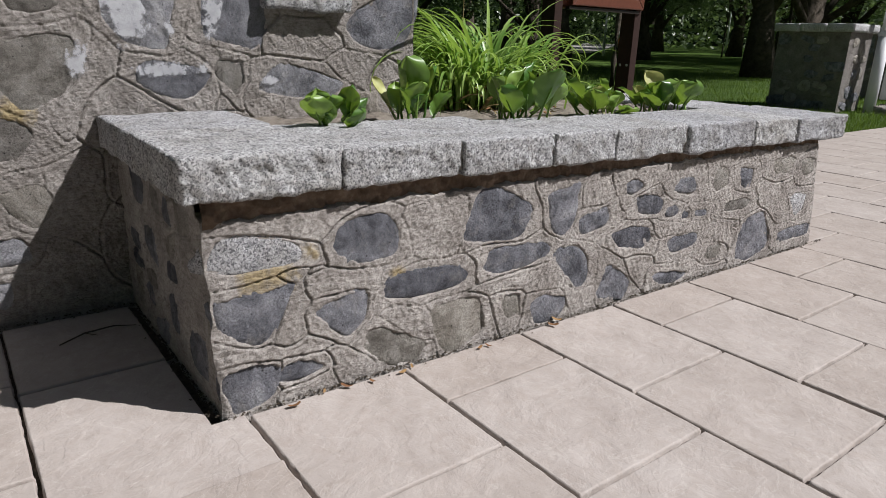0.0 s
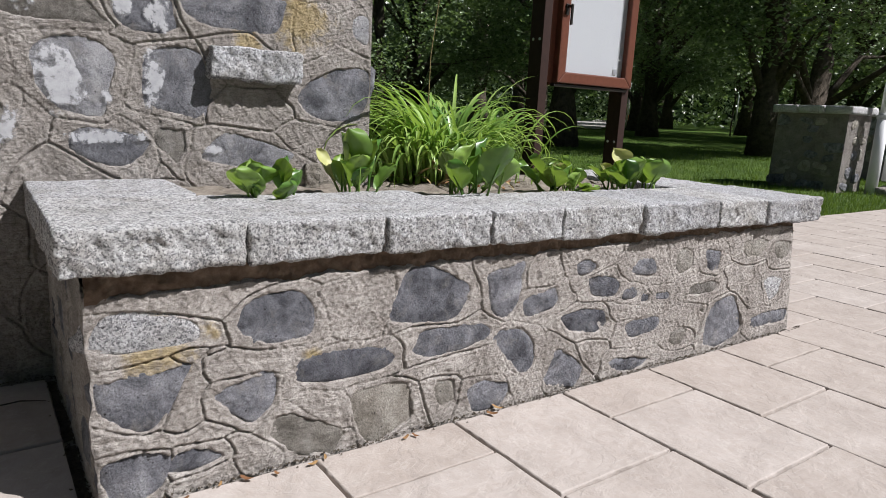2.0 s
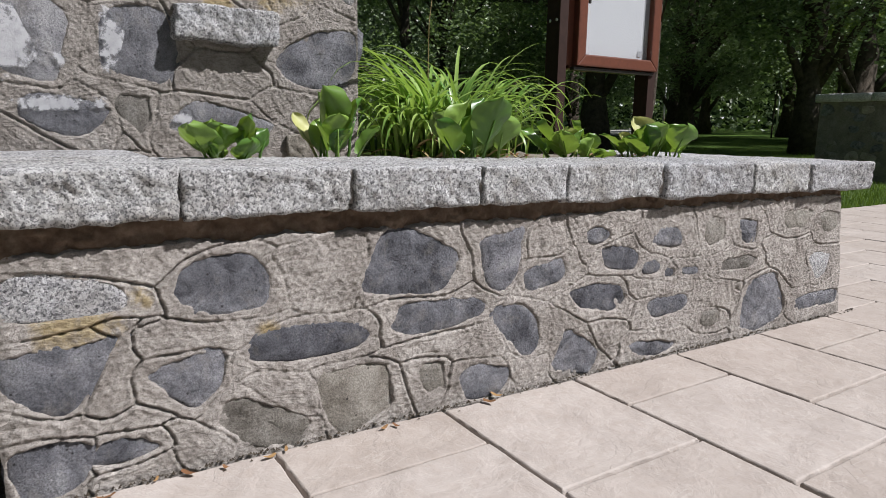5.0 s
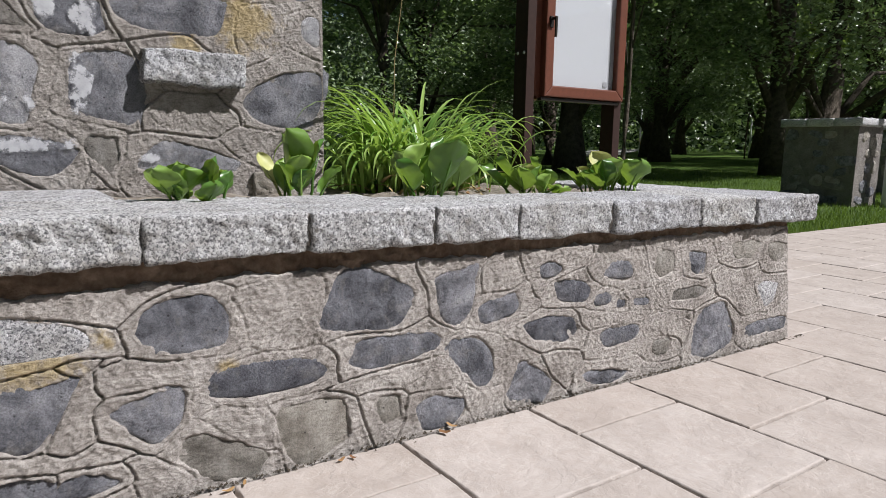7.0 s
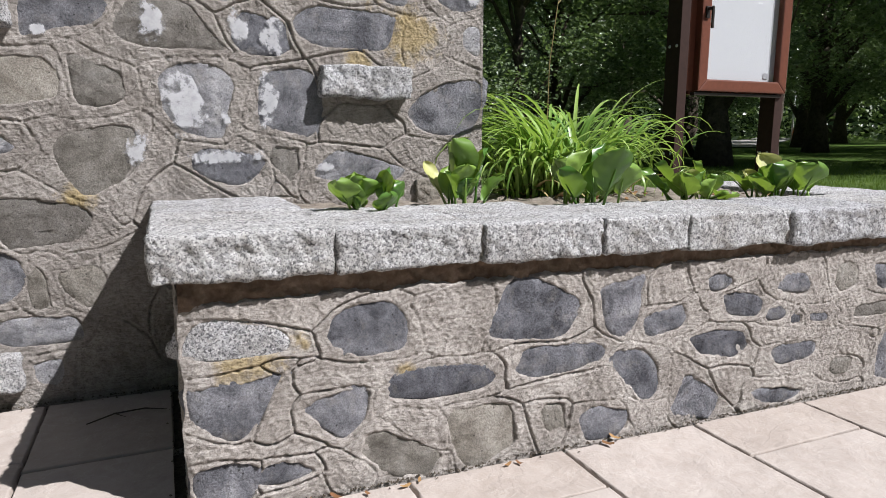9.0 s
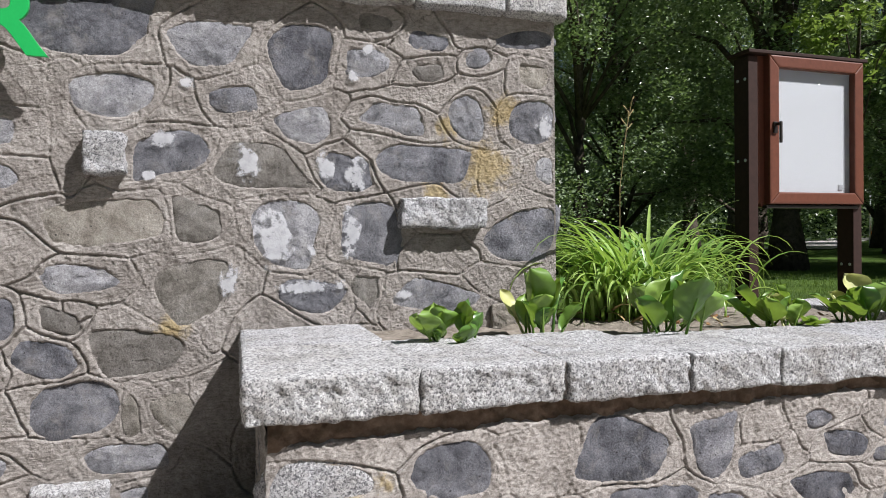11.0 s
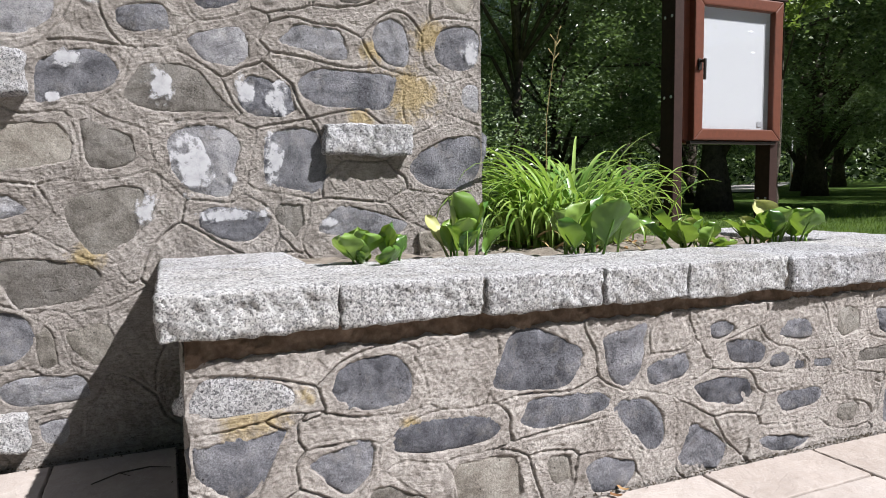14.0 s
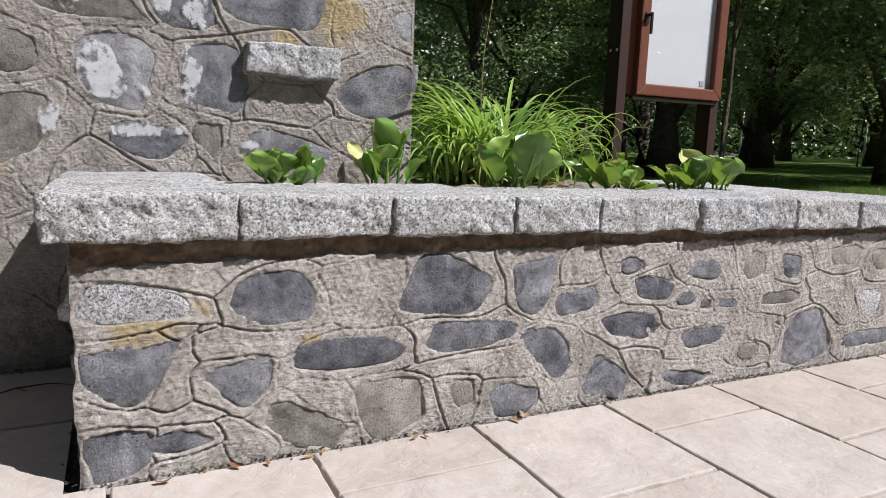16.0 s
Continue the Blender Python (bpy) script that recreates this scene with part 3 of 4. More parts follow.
tall_stone(0.661, 1.487, 0.102, 0.054, 3, "brown", 0.07, 0.14)
tall_stone(0.848, 1.557, 0.085, 0.061, 19, "basalt", -0.05, -0.15)
tall_stone(1.051, 1.636, 0.213, 0.059, 6, "basalt", 0.11, 0.01)
tall_stone(0.529, 1.328, 0.200, 0.088, -2, "basalt", 0.24, -0.24)
tall_stone(0.803, 1.335, 0.111, 0.148, 14, "basalt", 0.23, -0.02)
tall_stone(1.071, 1.331, 0.161, 0.148, 8, "basalt", 0.19, 0.11)
tall_stone(0.633, 1.167, 0.297, 0.115, -1, "basalt", -0.09, 0.07)
tall_stone(1.118, 1.156, 0.067, 0.087, -4, "basalt", 0.15, -0.09)
tall_stone(1.068, 1.504, 0.112, 0.076, -4, "brown", -0.06, 0.00)
tall_stone(0.082, 1.149, 0.244, 0.128, -11, "brown", -0.23, -0.19)
tall_stone(0.366, 1.129, 0.164, 0.115, -15, "basalt", -0.15, 0.04)
tall_stone(0.156, 0.928, 0.197, 0.202, 5, "basalt", -0.00, 0.18)
tall_stone(0.447, 0.929, 0.201, 0.193, 4, "basalt", 0.02, 0.03)
tall_stone(0.648, 0.834, 0.172, 0.052, -0, "smear", -0.06, 0.12)
tall_stone(1.021, 0.901, 0.254, 0.171, 15, "basalt", 0.22, 0.12)
tall_stone(0.230, 0.715, 0.188, 0.102, -13, "basalt", 0.24, 0.12)
tall_stone(0.431, 0.726, 0.079, 0.093, 30, "brown", -0.24, 0.24)
tall_stone(0.688, 0.692, 0.280, 0.095, -7, "basalt", -0.23, -0.06)
tall_stone(-0.123, 0.749, 0.222, 0.163, 25, "brown", -0.24, 0.03)
tall_stone(-0.300, 0.554, 0.251, 0.123, -4, "brown", -0.24, 0.15)
tall_stone(-0.325, 0.355, 0.046, 0.107, 4, "brown", 0.04, 0.06)
tall_stone(-0.191, 0.356, 0.107, 0.111, 23, "brown", -0.13, -0.09)
tall_stone(-0.380, 0.962, 0.309, 0.128, 2, "brown", 0.04, -0.04)
tall_stone(-0.112, 0.960, 0.126, 0.113, 4, "brown", -0.21, -0.01)
tall_stone(-0.487, 1.319, 0.019, 0.136, -1, "smear", 0.13, 0.08)
tall_stone(-0.165, 1.356, 0.062, 0.081, 9, "smear", 0.08, -0.24)
tall_stone(0.115, 0.655, 0.116, 0.056, -15, "smear", -0.24, -0.23)
tall_stone(0.906, 1.149, 0.096, 0.091, -7, "smear", -0.09, 0.11)
tall_stone(0.928, 0.735, 0.130, 0.078, 0, "smear", 0.04, 0.02)
tall_stone(0.854, 1.612, 0.109, 0.019, 5, "smear", -0.07, 0.24)
tall_stone(0.648, 1.407, 0.145, 0.032, 5, "smear", 0.24, 0.07)
tall_stone(-0.041, 0.691, 0.062, 0.139, -25, "smear", 0.05, 0.24)
tall_stone(-0.486, 0.673, 0.048, 0.050, 6, "smear", -0.00, -0.12)
tall_stone(-0.460, 0.787, 0.191, 0.077, -3, "basalt", -0.24, -0.08)
tall_stone(-0.556, 0.549, 0.163, 0.096, -21, "basalt", -0.12, 0.04)
tall_stone(-0.478, 0.392, 0.218, 0.155, -0, "basalt", 0.01, 0.02)
tall_stone(-0.334, 0.226, 0.203, 0.081, 2, "basalt", 0.08, 0.01)
tall_stone(-0.314, 0.095, 0.078, 0.074, -13, "basalt", 0.18, 0.07)
tall_stone(-0.511, 0.660, 0.111, 0.060, -26, "brown", -0.24, 0.13)
tall_stone(-0.559, 0.271, 0.143, 0.063, -3, "smear", 0.05, 0.20)
tall_stone(-0.139, 0.117, 0.118, 0.167, 4, "smear", -0.00, -0.11)
tall_stone(-0.111, 0.348, 0.099, 0.131, -11, "smear", 0.04, -0.15)
paint_smear(-0.205, 1.221, 0.062, 0.049, -17, -0.14, -0.28)
paint_smear(0.035, 1.142, 0.073, 0.106, 30, 0.15, 0.10)
paint_smear(0.291, 1.149, 0.047, 0.086, 7, -0.02, -0.01)
paint_smear(0.400, 1.122, 0.065, 0.087, 6, 0.12, -0.18)
paint_smear(0.112, 0.923, 0.083, 0.208, 13, 0.21, -0.45)
paint_smear(0.243, 0.872, 0.027, 0.062, 7, 0.15, -0.44)
paint_smear(0.376, 0.940, 0.047, 0.189, -11, 0.03, 0.33)
paint_smear(0.231, 0.746, 0.204, 0.034, 5, 0.20, -0.02)
paint_smear(0.559, 0.708, 0.056, 0.025, 17, 0.08, 0.03)
paint_smear(-0.022, 0.777, 0.048, 0.084, -27, 0.08, -0.05)
paint_smear(1.110, 1.317, 0.073, 0.063, 35, 0.06, 0.13)
paint_smear(0.443, 1.551, 0.036, 0.033, 22, -0.04, 0.01)
paint_smear(0.390, 1.458, 0.038, 0.030, 21, -0.03, 0.24)
paint_smear(-0.260, 1.106, 0.034, 0.027, 12, 0.22, 0.13)
paint_smear(-0.145, 1.411, 0.041, 0.043, 30, -0.19, 0.01)


def random_cells(rng, u0, u1, v0, v1, taken, size=(0.12, 0.22), tries=260):
    """Further stones wherever there is room."""
    out = []
    for _ in range(tries):
        w, h = rng.uniform(*size), rng.uniform(size[0] * 0.6, size[1] * 0.75)
        u, v = rng.uniform(u0, u1), rng.uniform(v0, v1)
        if all(abs(u - c[0]) > (w + c[2]) * 0.5 or abs(v - c[1]) > (h + c[3]) * 0.5 for c in taken + out):
            out.append((u, v, w * 0.85, h * 0.85, rng.uniform(-15, 15), rng.choice(["basalt", "basalt", "brown", "smear"]), rng.uniform(-0.2, 0.2), rng.uniform(-0.2, 0.2)))
    return out


rng = random.Random(5)
LEFT_CELLS = random_cells(rng, 0.13, 0.74, 0.03, 0.46, [], (0.10, 0.20), 700)
RIGHT_CELLS = random_cells(rng, 0.14, 0.74, 0.03, 0.46, [])
TALL += random_cells(rng, -1.75, -0.62, 0.05, 1.68, TALL, tries=500) + [(*c[:5], "smear", *c[6:]) for c in random_cells(rng, -0.55, 1.1, 0.05, 1.66, TALL, (0.10, 0.16), 80)]
FRONT += [(*c[:5], "smear", *c[6:]) for c in random_cells(rng, 0.1, 2.75, 0.04, 0.46, FRONT, (0.09, 0.13), 80)]
FRONT = [(min(max(c[0], 0.064 + c[2] * 0.5), 2.815 - c[2] * 0.5), *c[1:]) for c in FRONT]
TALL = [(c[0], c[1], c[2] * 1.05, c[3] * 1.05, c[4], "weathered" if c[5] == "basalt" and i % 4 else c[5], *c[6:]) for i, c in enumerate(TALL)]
TALL = [(min(c[0], 1.148 - c[2] * 0.5), *c[1:]) for c in TALL]
STONE_MATERIAL = {"basalt": BASALT, "weathered": PALER_BASALT, "brown": BROWN, "granite": GRANITE}


def join_faces(*sets):
    verts, faces = [], []
    for v, f in sets:
        o = len(verts)
        verts += v
        faces += [tuple(i + o for i in q) for q in f]
    return verts, faces


def box_faces(lo, hi):
    (x0, y0, z0), (x1, y1, z1) = lo, hi
    v = [(x0, y0, z0), (x1, y0, z0), (x1, y1, z0), (x0, y1, z0), (x0, y0, z1), (x1, y0, z1), (x1, y1, z1), (x0, y1, z1)]
    return v, [(0, 3, 2, 1), (4, 5, 6, 7), (0, 1, 5, 4), (1, 2, 6, 5), (2, 3, 7, 6), (3, 0, 4, 7)]


def build_planter():
    front = rubble_face(LEFT_X, RIGHT_X, -0.03, 0.478, 0.0028, FRONT, on_front, 11, hold=(0.009, 0.009))
    left = rubble_face(0.0, 0.84, -0.03, 0.512, 0.007, LEFT_CELLS, on_left, 31, True, hold=(0.009, 0.0))
    right = rubble_face(0.0, 0.84, -0.03, 0.512, 0.009, RIGHT_CELLS, on_right, 41, hold=(0.02, 0.0))
    walls = [box_faces((LEFT_X + 0.03, 0.07, -0.03), (RIGHT_X - 0.03, 0.25, 0.50)), box_faces((LEFT_X + 0.03, 0.25, -0.03), (0.3, 0.838, 0.50)),
             box_faces((2.6, 0.25, -0.03), (RIGHT_X - 0.03, 1.08, 0.48)), box_faces((1.18, 1.08, -0.03), (RIGHT_X, 1.20, 0.545))]
    v, f = join_faces(front, left, right, *walls)
    wall = link_mesh("planter_wall", v, f, MORTAR, smooth=True)
    tagged(wall, "low rubble stone planter wall with tooled grey mortar joints", "planter wall", kind="structure")
    r = random.Random(17)
    for cells, place in ((FRONT, on_front), (LEFT_CELLS, on_left), (RIGHT_CELLS, on_right)):
        for cell in cells:
            if cell[5] != "smear":
                stone_piece("stone", cell, place, STONE_MATERIAL[cell[5]], wall, r)
    # the brown bed of mortar on which the coping lies, set back from the face
    nx, nz = 640, 22
    verts = []
    for j in range(nz + 1):
        for i in range(nx + 1):
            x, z = LEFT_X + 0.003 + (RIGHT_X - LEFT_X - 0.006) * i / nx, 0.435 + 0.09 * j / nz
            q = Vector((x, z, 0))
            verts.append((x, front_y(x, 0.43) + 0.014 + 0.012 * noise.noise(q * 14) + 0.008 * noise.noise(q * 45) + 0.004 * noise.noise(q * 110), z))
    faces = [(j * (nx + 1) + i, j * (nx + 1) + i + 1, (j + 1) * (nx + 1) + i + 1, (j + 1) * (nx + 1) + i) for j in range(nz) for i in range(nx)]
    link_mesh("bed_course", verts, faces, BED, wall, "recessed brown bed mortar under the coping", smooth=True)
    return wall


planter = build_planter()


def build_planter_coping():
    """Rough granite slabs along the front and down both ends."""
    top = empty("planter_coping", (0, 0, 0.505))
    tagged(top, "rough grey granite coping slabs topping the planter wall", "coping", kind="structure")
    xs = [0.004, 0.384, 0.742, 1.088, 1.370, 1.753, 2.194, 2.530, 2.970]
    backs = [0.44, 0.45, 0.46, 0.34, 0.33, 0.34, 0.36, 0.40]
    r = random.Random(3)
    for i, (a, b) in enumerate(zip(xs, xs[1:])):
        y = -0.017 * (a + b) / 2 + r.uniform(-0.004, 0.004)
        up = 0.016 - 0.012 * (a + b) / 2
        slab = rough_block("coping_slab", (a + 0.0015, y, 0.499 + up + r.uniform(-0.006, 0.003)), (b - 0.0015, backs[i], 0.602 + up + r.uniform(-0.004, 0.004)), GRANITE, top, seed=i * 3.7, face=0.009, top=0.004, step=0.0075)
        slab.matrix_parent_inverse = top.matrix_basis.inverted()
        if i:
            fill = rough_block("joint_mortar", (a - 0.010, y + 0.014, 0.515 + up), (a + 0.010, backs[i] - 0.01, 0.597 + up), MORTAR, top, "grey mortar between slabs", seed=i * 1.9, face=0.003, top=0.002)
            fill.matrix_parent_inverse = top.matrix_basis.inverted()
    ends = [((0.006, 0.445, 0.515), (0.40, 0.845, 0.614)), ((2.53, 0.405, 0.485), (2.95, 1.20, 0.583))]
    for i, (lo, hi) in enumerate(ends):
        slab = rough_block("coping_slab", lo, hi, GRANITE, top, seed=40 + i * 5.1, step=0.018)
        slab.matrix_parent_inverse = top.matrix_basis.inverted()


build_planter_coping()


def build_soil():
    nx, ny = 90, 26
    verts = []
    for j in range(ny + 1):
        for i in range(nx + 1):
            x, y = 0.33 + 2.25 * i / nx, 0.28 + 0.82 * j / ny
            q = Vector((x, y, 0))
            verts.append((x, y, 0.582 - 0.010 * x + 0.02 * noise.noise(q * 7) + 0.010 * noise.noise(q * 25) + 0.012 * (y - 0.3)))
    faces = [(j * (nx + 1) + i, j * (nx + 1) + i + 1, (j + 1) * (nx + 1) + i + 1, (j + 1) * (nx + 1) + i) for j in range(ny) for i in range(nx)]
    ob = link_mesh("soil", verts, faces, SOIL, smooth=True)
    tagged(ob, "dry pale brown crusted soil filling the planter", "soil", kind="structure")


build_soil()


# ---- tall wall ----
WALL_Y, WALL_END = 0.84, 1.155


def on_tall(u, v, d):
    return (u, WALL_Y - d, v)


def on_end(u, v, d):
    return (WALL_END + d, u, v)


def build_tall_wall():
    r = random.Random(23)
    end_cells = [(max(c[0], WALL_Y + 0.02 + c[2] * 0.66), *c[1:]) for c in random_cells(r, 0.88, 1.22, 0.1, 1.65, [], tries=120)]
    front = rubble_face(-0.75, WALL_END, -0.03, 1.725, 0.0033, TALL, on_tall, 51, hold=(0.01, 0.012), groove=0.0034)
    aside = rubble_face(-1.9, -0.75, -0.03, 1.725, 0.009, TALL, on_tall, 51, hold=(0, 0.01), groove=0.0070)
    end = rubble_face(WALL_Y, 1.26, -0.03, 1.725, 0.009, end_cells, on_end, 61, hold=(0.02, 0))
    body = box_faces((-1.9, WALL_Y + 0.03, -0.03), (WALL_END - 0.03, 1.26, 1.72))
    v, f = join_faces(front, aside, end, body)
    wall = link_mesh("wall_north", v, f, MORTAR_TALL, smooth=True)
    tagged(wall, "tall rubble stone wall with grey mortar and white paint smears", "stone wall", kind="structure")
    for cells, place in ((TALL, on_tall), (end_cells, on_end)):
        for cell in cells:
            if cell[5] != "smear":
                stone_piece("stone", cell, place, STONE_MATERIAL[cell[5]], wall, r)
    for x, z, w, h, rot, kind, along, up in SMEARS:
        cell = (x, z, w * 1.42, h * 1.42, rot, kind, along, up)
        stone_piece("paint_patch", cell, on_tall, PAINT, wall, r, lift=0.0065, label="flaking white paint smear", flat=True)
    # stones set proud of the face
    rough_block("ledge_stone", (0.546, 0.793, 0.940), (0.860, 0.87, 1.046), GRANITE, wall, "granite block jutting from the wall", seed=2.2, step=0.010, face=0.013, top=0.008)
    rough_block("ledge_stone", (-0.434, 0.782, 1.109), (-0.318, 0.87, 1.238), GRANITE, wall, "granite block jutting from the wall", seed=5.2, step=0.010, face=0.010, top=0.006)
    rough_block("ledge_stone", (-0.59, 0.775, 0.060), (-0.38, 0.87, 0.172), GRANITE, wall, "granite block jutting from the wall", seed=8.2, step=0.010, face=0.012, top=0.006)
    rough_block("broken_stone", (0.88, 0.815, 0.56), (0.985, 0.87, 0.665), BROWN, wall, "rough brown stone at the wall's foot", seed=9.2, step=0.012, face=0.014, top=0.01)
    top = empty("wall_coping", (0, 0.8, 1.715))
    tagged(top, "rough grey granite coping slabs on the tall wall", "coping", kind="structure")
    xs = [-1.92, -1.5, -1.13, -0.78, -0.42, -0.06, 0.29, 0.607, 0.941, 1.185]
    for i, (a, b) in enumerate(zip(xs, xs[1:])):
        slab = rough_block("coping_slab", (a + 0.003, 0.785 + r.uniform(-0.006, 0.006), 1.714), (b - 0.003, 1.30, 1.816 + r.uniform(-0.006, 0.006)), GRANITE, top, seed=60 + i * 2.9, step=0.016)
        slab.matrix_parent_inverse = top.matrix_basis.inverted()


build_tall_wall()


def build_letter():
    """A single upright letter on pins."""
    cu = bpy.data.curves.new("letter", "FONT")
    cu.body, cu.size, cu.extrude, cu.offset, cu.bevel_depth = "R", 0.285, 0.006, 0.008, 0.0008
    tmp = bpy.data.objects.new("letter_tmp", cu)
    scene.collection.objects.link(tmp)
    bpy.context.view_layer.update()
    me = bpy.data.meshes.new_from_object(tmp.evaluated_get(bpy.context.evaluated_depsgraph_get()))
    bpy.data.objects.remove(tmp)
    me.materials.clear()
    me.materials.append(GREEN)
    xs = [v.co.x for v in me.vertices]
    zs = [v.co.y for v in me.vertices]
    ob = new("sign_letter", me)
    ob.matrix_world = pose(-0.509 - max(xs), 0.755, 1.437 - min(zs), 90)
    tagged(ob, "green enamelled metal letter R on pins before the wall", "letter")
    for dx, dz in ((0.03, 0.03), (0.03, 0.17)):
        bm = bmesh.new()
        add_tube(bm, [(min(xs) + dx, dz, -0.002), (min(xs) + dx, dz, -0.09)], [0.004, 0.004], 8)
        part("pin", bm, STEEL, ob, "thin steel pin")


build_letter()


# ---- notice board ----
def build_board():
    base = empty("notice_board", (3.285, 2.1, -0.05))
    tagged(base, "brown glazed notice board on two dark posts beside the lawn", "notice board")
    inv = Matrix.Translation((-3.4, -2.1, 0))

    def p(name, bm, mat, parent=base, label=""):
        bm.transform(inv)
        return part(name, bm, mat, parent, label)

    for x0 in (3.31, 4.20):
        post = p("post", box((x0, 2.075, -0.1), (x0 + 0.075, 2.205, 2.13 if x0 < 4 else 1.20), 0.004), POST)
        for z in (1.45, 1.98, 0.75) if x0 < 4 else (0.75,):
            for dy in (0.03, 0.095):
                bm = bmesh.new()
                bmesh.ops.create_uvsphere(bm, u_segments=10, v_segments=6, radius=0.011, matrix=Matrix.Translation((x0 - 0.001 if x0 < 4 else x0 - 0.001, 2.075 + dy, z)) @ Matrix.Diagonal((0.5, 1, 1, 1)))
                p("bolt", bm, STEEL, post, "round galvanised bolt head")
    p("side_panel", box((3.386, 2.099, 1.165), (3.475, 2.225, 2.14), 0.003), FRAME)
    p("side_panel", box((4.235, 2.085, 1.165), (4.275, 2.225, 2.14), 0.003), FRAME)
    p("bottom_panel", box((3.43, 2.10, 1.145), (4.235, 2.225, 1.175), 0.003), FRAME)
    p("back_panel", box((3.43, 2.205, 1.175), (4.235, 2.225, 2.14)), FRAME)
    p("roof", box((3.29, 2.045, 2.142), (4.30, 2.25, 2.165), 0.004), POST, label="thin dark roof board")
    p("drip_rail", box((3.44, 2.06, 1.135), (4.23, 2.10, 1.155), 0.003), BLACK)
    # the sash: mitred profiles round a pane
    sash = empty("sash")
    sash.parent = base
    x0, x1, z0, z1, w = 3.455, 4.262, 1.163, 2.138, 0.078
    y0, y1 = 2.045, 2.098

    def profile(name, c):
        bm = bmesh.new()
        (ax, az), (bx, bz), (cx, cz), (dx, dz) = c
        f = [bm.verts.new((x, y0, z)) for x, z in ((ax, az), (bx, bz), (cx, cz), (dx, dz))]
        g = [bm.verts.new((x, y1, z)) for x, z in ((ax, az), (bx, bz), (cx, cz), (dx, dz))]
        bm.faces.new(f), bm.faces.new(g[::-1])
        for i in range(4):
            j = (i + 1) % 4
            bm.faces.new((f[j], f[i], g[i], g[j]))
        bmesh.ops.recalc_face_normals(bm, faces=bm.faces[:])
        bmesh.ops.bevel(bm, geom=[e for e in bm.edges if all(v.co.y < y0 + 0.001 for v in e.verts)], offset=0.010, segments=2, affect="EDGES", profile=0.6)
        p(name, bm, FRAME, sash)

    e = 0.0006
    profile("frame_bottom", ((x0, z0), (x1, z0), (x1 - w, z0 + w), (x0 + w, z0 + w)))
    profile("frame_top", ((x0 + w, z1 - w), (x1 - w, z1 - w), (x1, z1), (x0, z1)))
    profile("frame_side", ((x0, z0 + e), (x0 + w, z0 + w + e), (x0 + w, z1 - w - e), (x0, z1 - e)))
    profile("frame_side", ((x1 - w, z0 + w + e), (x1, z0 + e), (x1, z1 - e), (x1 - w, z1 - w - e)))
    glass = p("pane", box((x0 + w - 0.01, 2.068, z0 + w - 0.01), (x1 - w + 0.01, 2.074, z1 - w + 0.01)), GLASS, sash, "clear glass pane")
    glass.visible_shadow = False
    bm = box((x0 + 0.024, 2.034, 1.625), (x0 + 0.054, 2.046, 1.70), 0.004)
    add_box(bm, (x0 + 0.031, 1.995, 1.672), (x0 + 0.047, 2.036, 1.69), 0.003)
    p("handle", add_box(bm, (x0 + 0.030, 1.988, 1.555), (x0 + 0.048, 2.002, 1.695), 0.005), BLACK, sash, "dark lever window handle")
    p("notice_sheet", box((3.515, 2.086, 1.19), (4.120, 2.089, 1.975)), PAPER, base, "blank white paper sheet")
    p("printed_mark", box((4.075, 2.082, 1.262), (4.115, 2.085, 1.30)), GREY_PRINT, base, "small grey printed square")
    # Backs the sheet; the bare strip at its right stands for the pane's reflection
    p("backing_strip", box((3.50, 2.091, 1.19), (4.215, 2.096, 2.115)), GREY_PRINT, base, "grey backing board behind the sheet, its right strip standing for a reflection")


build_board()


# ---- planter plants ----
def leaf_mesh(name, rng, length, width, material, parent, m, cup=0.25, curl=0.5):
    """One broad leaf on its stalk: rounded blade with a sunk midrib, wavy rim and curling tip."""
    bm = bmesh.new()
    nu, nv = 16, 14
    stalk = length * rng.uniform(0.25, 0.6)
    rows = []
    ph = rng.uniform(0, 6)
    for i in range(nu + 1):
        t = i / nu
        if t < 0.55:
            half = width / 2 * (0.12 + 0.88 * math.sin(math.pi / 2 * t / 0.55) ** 0.9)
        else:
            half = width / 2 * max(0.12, math.sqrt(max(0.0, 1 - ((t - 0.55) / 0.45) ** 2)))
        bend = curl * t * t
        y = stalk + length * (t - 0.18 * bend * t)
        z = -length * 0.5 * bend * t * 0.9
        row = []
        for j in range(nv + 1):
            s = j / nv * 2 - 1
            rim = width * (0.045 * math.sin(7 * t + 2.1 * s + ph) + 0.02 * math.sin(17 * t + ph)) * s * s
            vein = 0.013 * width * math.cos(abs(s) * 8 - t * 22) * min(1, abs(s) * 2) - (0.012 * width if j == nv // 2 else 0)
            row.append(bm.verts.new((s * half, y - 0.10 * width * abs(s) * t, z + cup * width * s * s * 0.5 + rim + vein)))
        rows.append(row)
    for r0, r1 in zip(rows, rows[1:]):
        for j in range(nv):
            bm.faces.new((r0[j], r0[j + 1], r1[j + 1], r1[j]))
    add_tube(bm, [(0, 0, 0), (0, stalk * 0.5, -0.004), (0, stalk, 0), (0, stalk + length * 0.5, -0.003 - length * 0.12 * curl)], [0.005, 0.0045, 0.004, 0.0015], 6)
    bm.transform(m)
    return part(name, bm, material, parent, smooth=True)


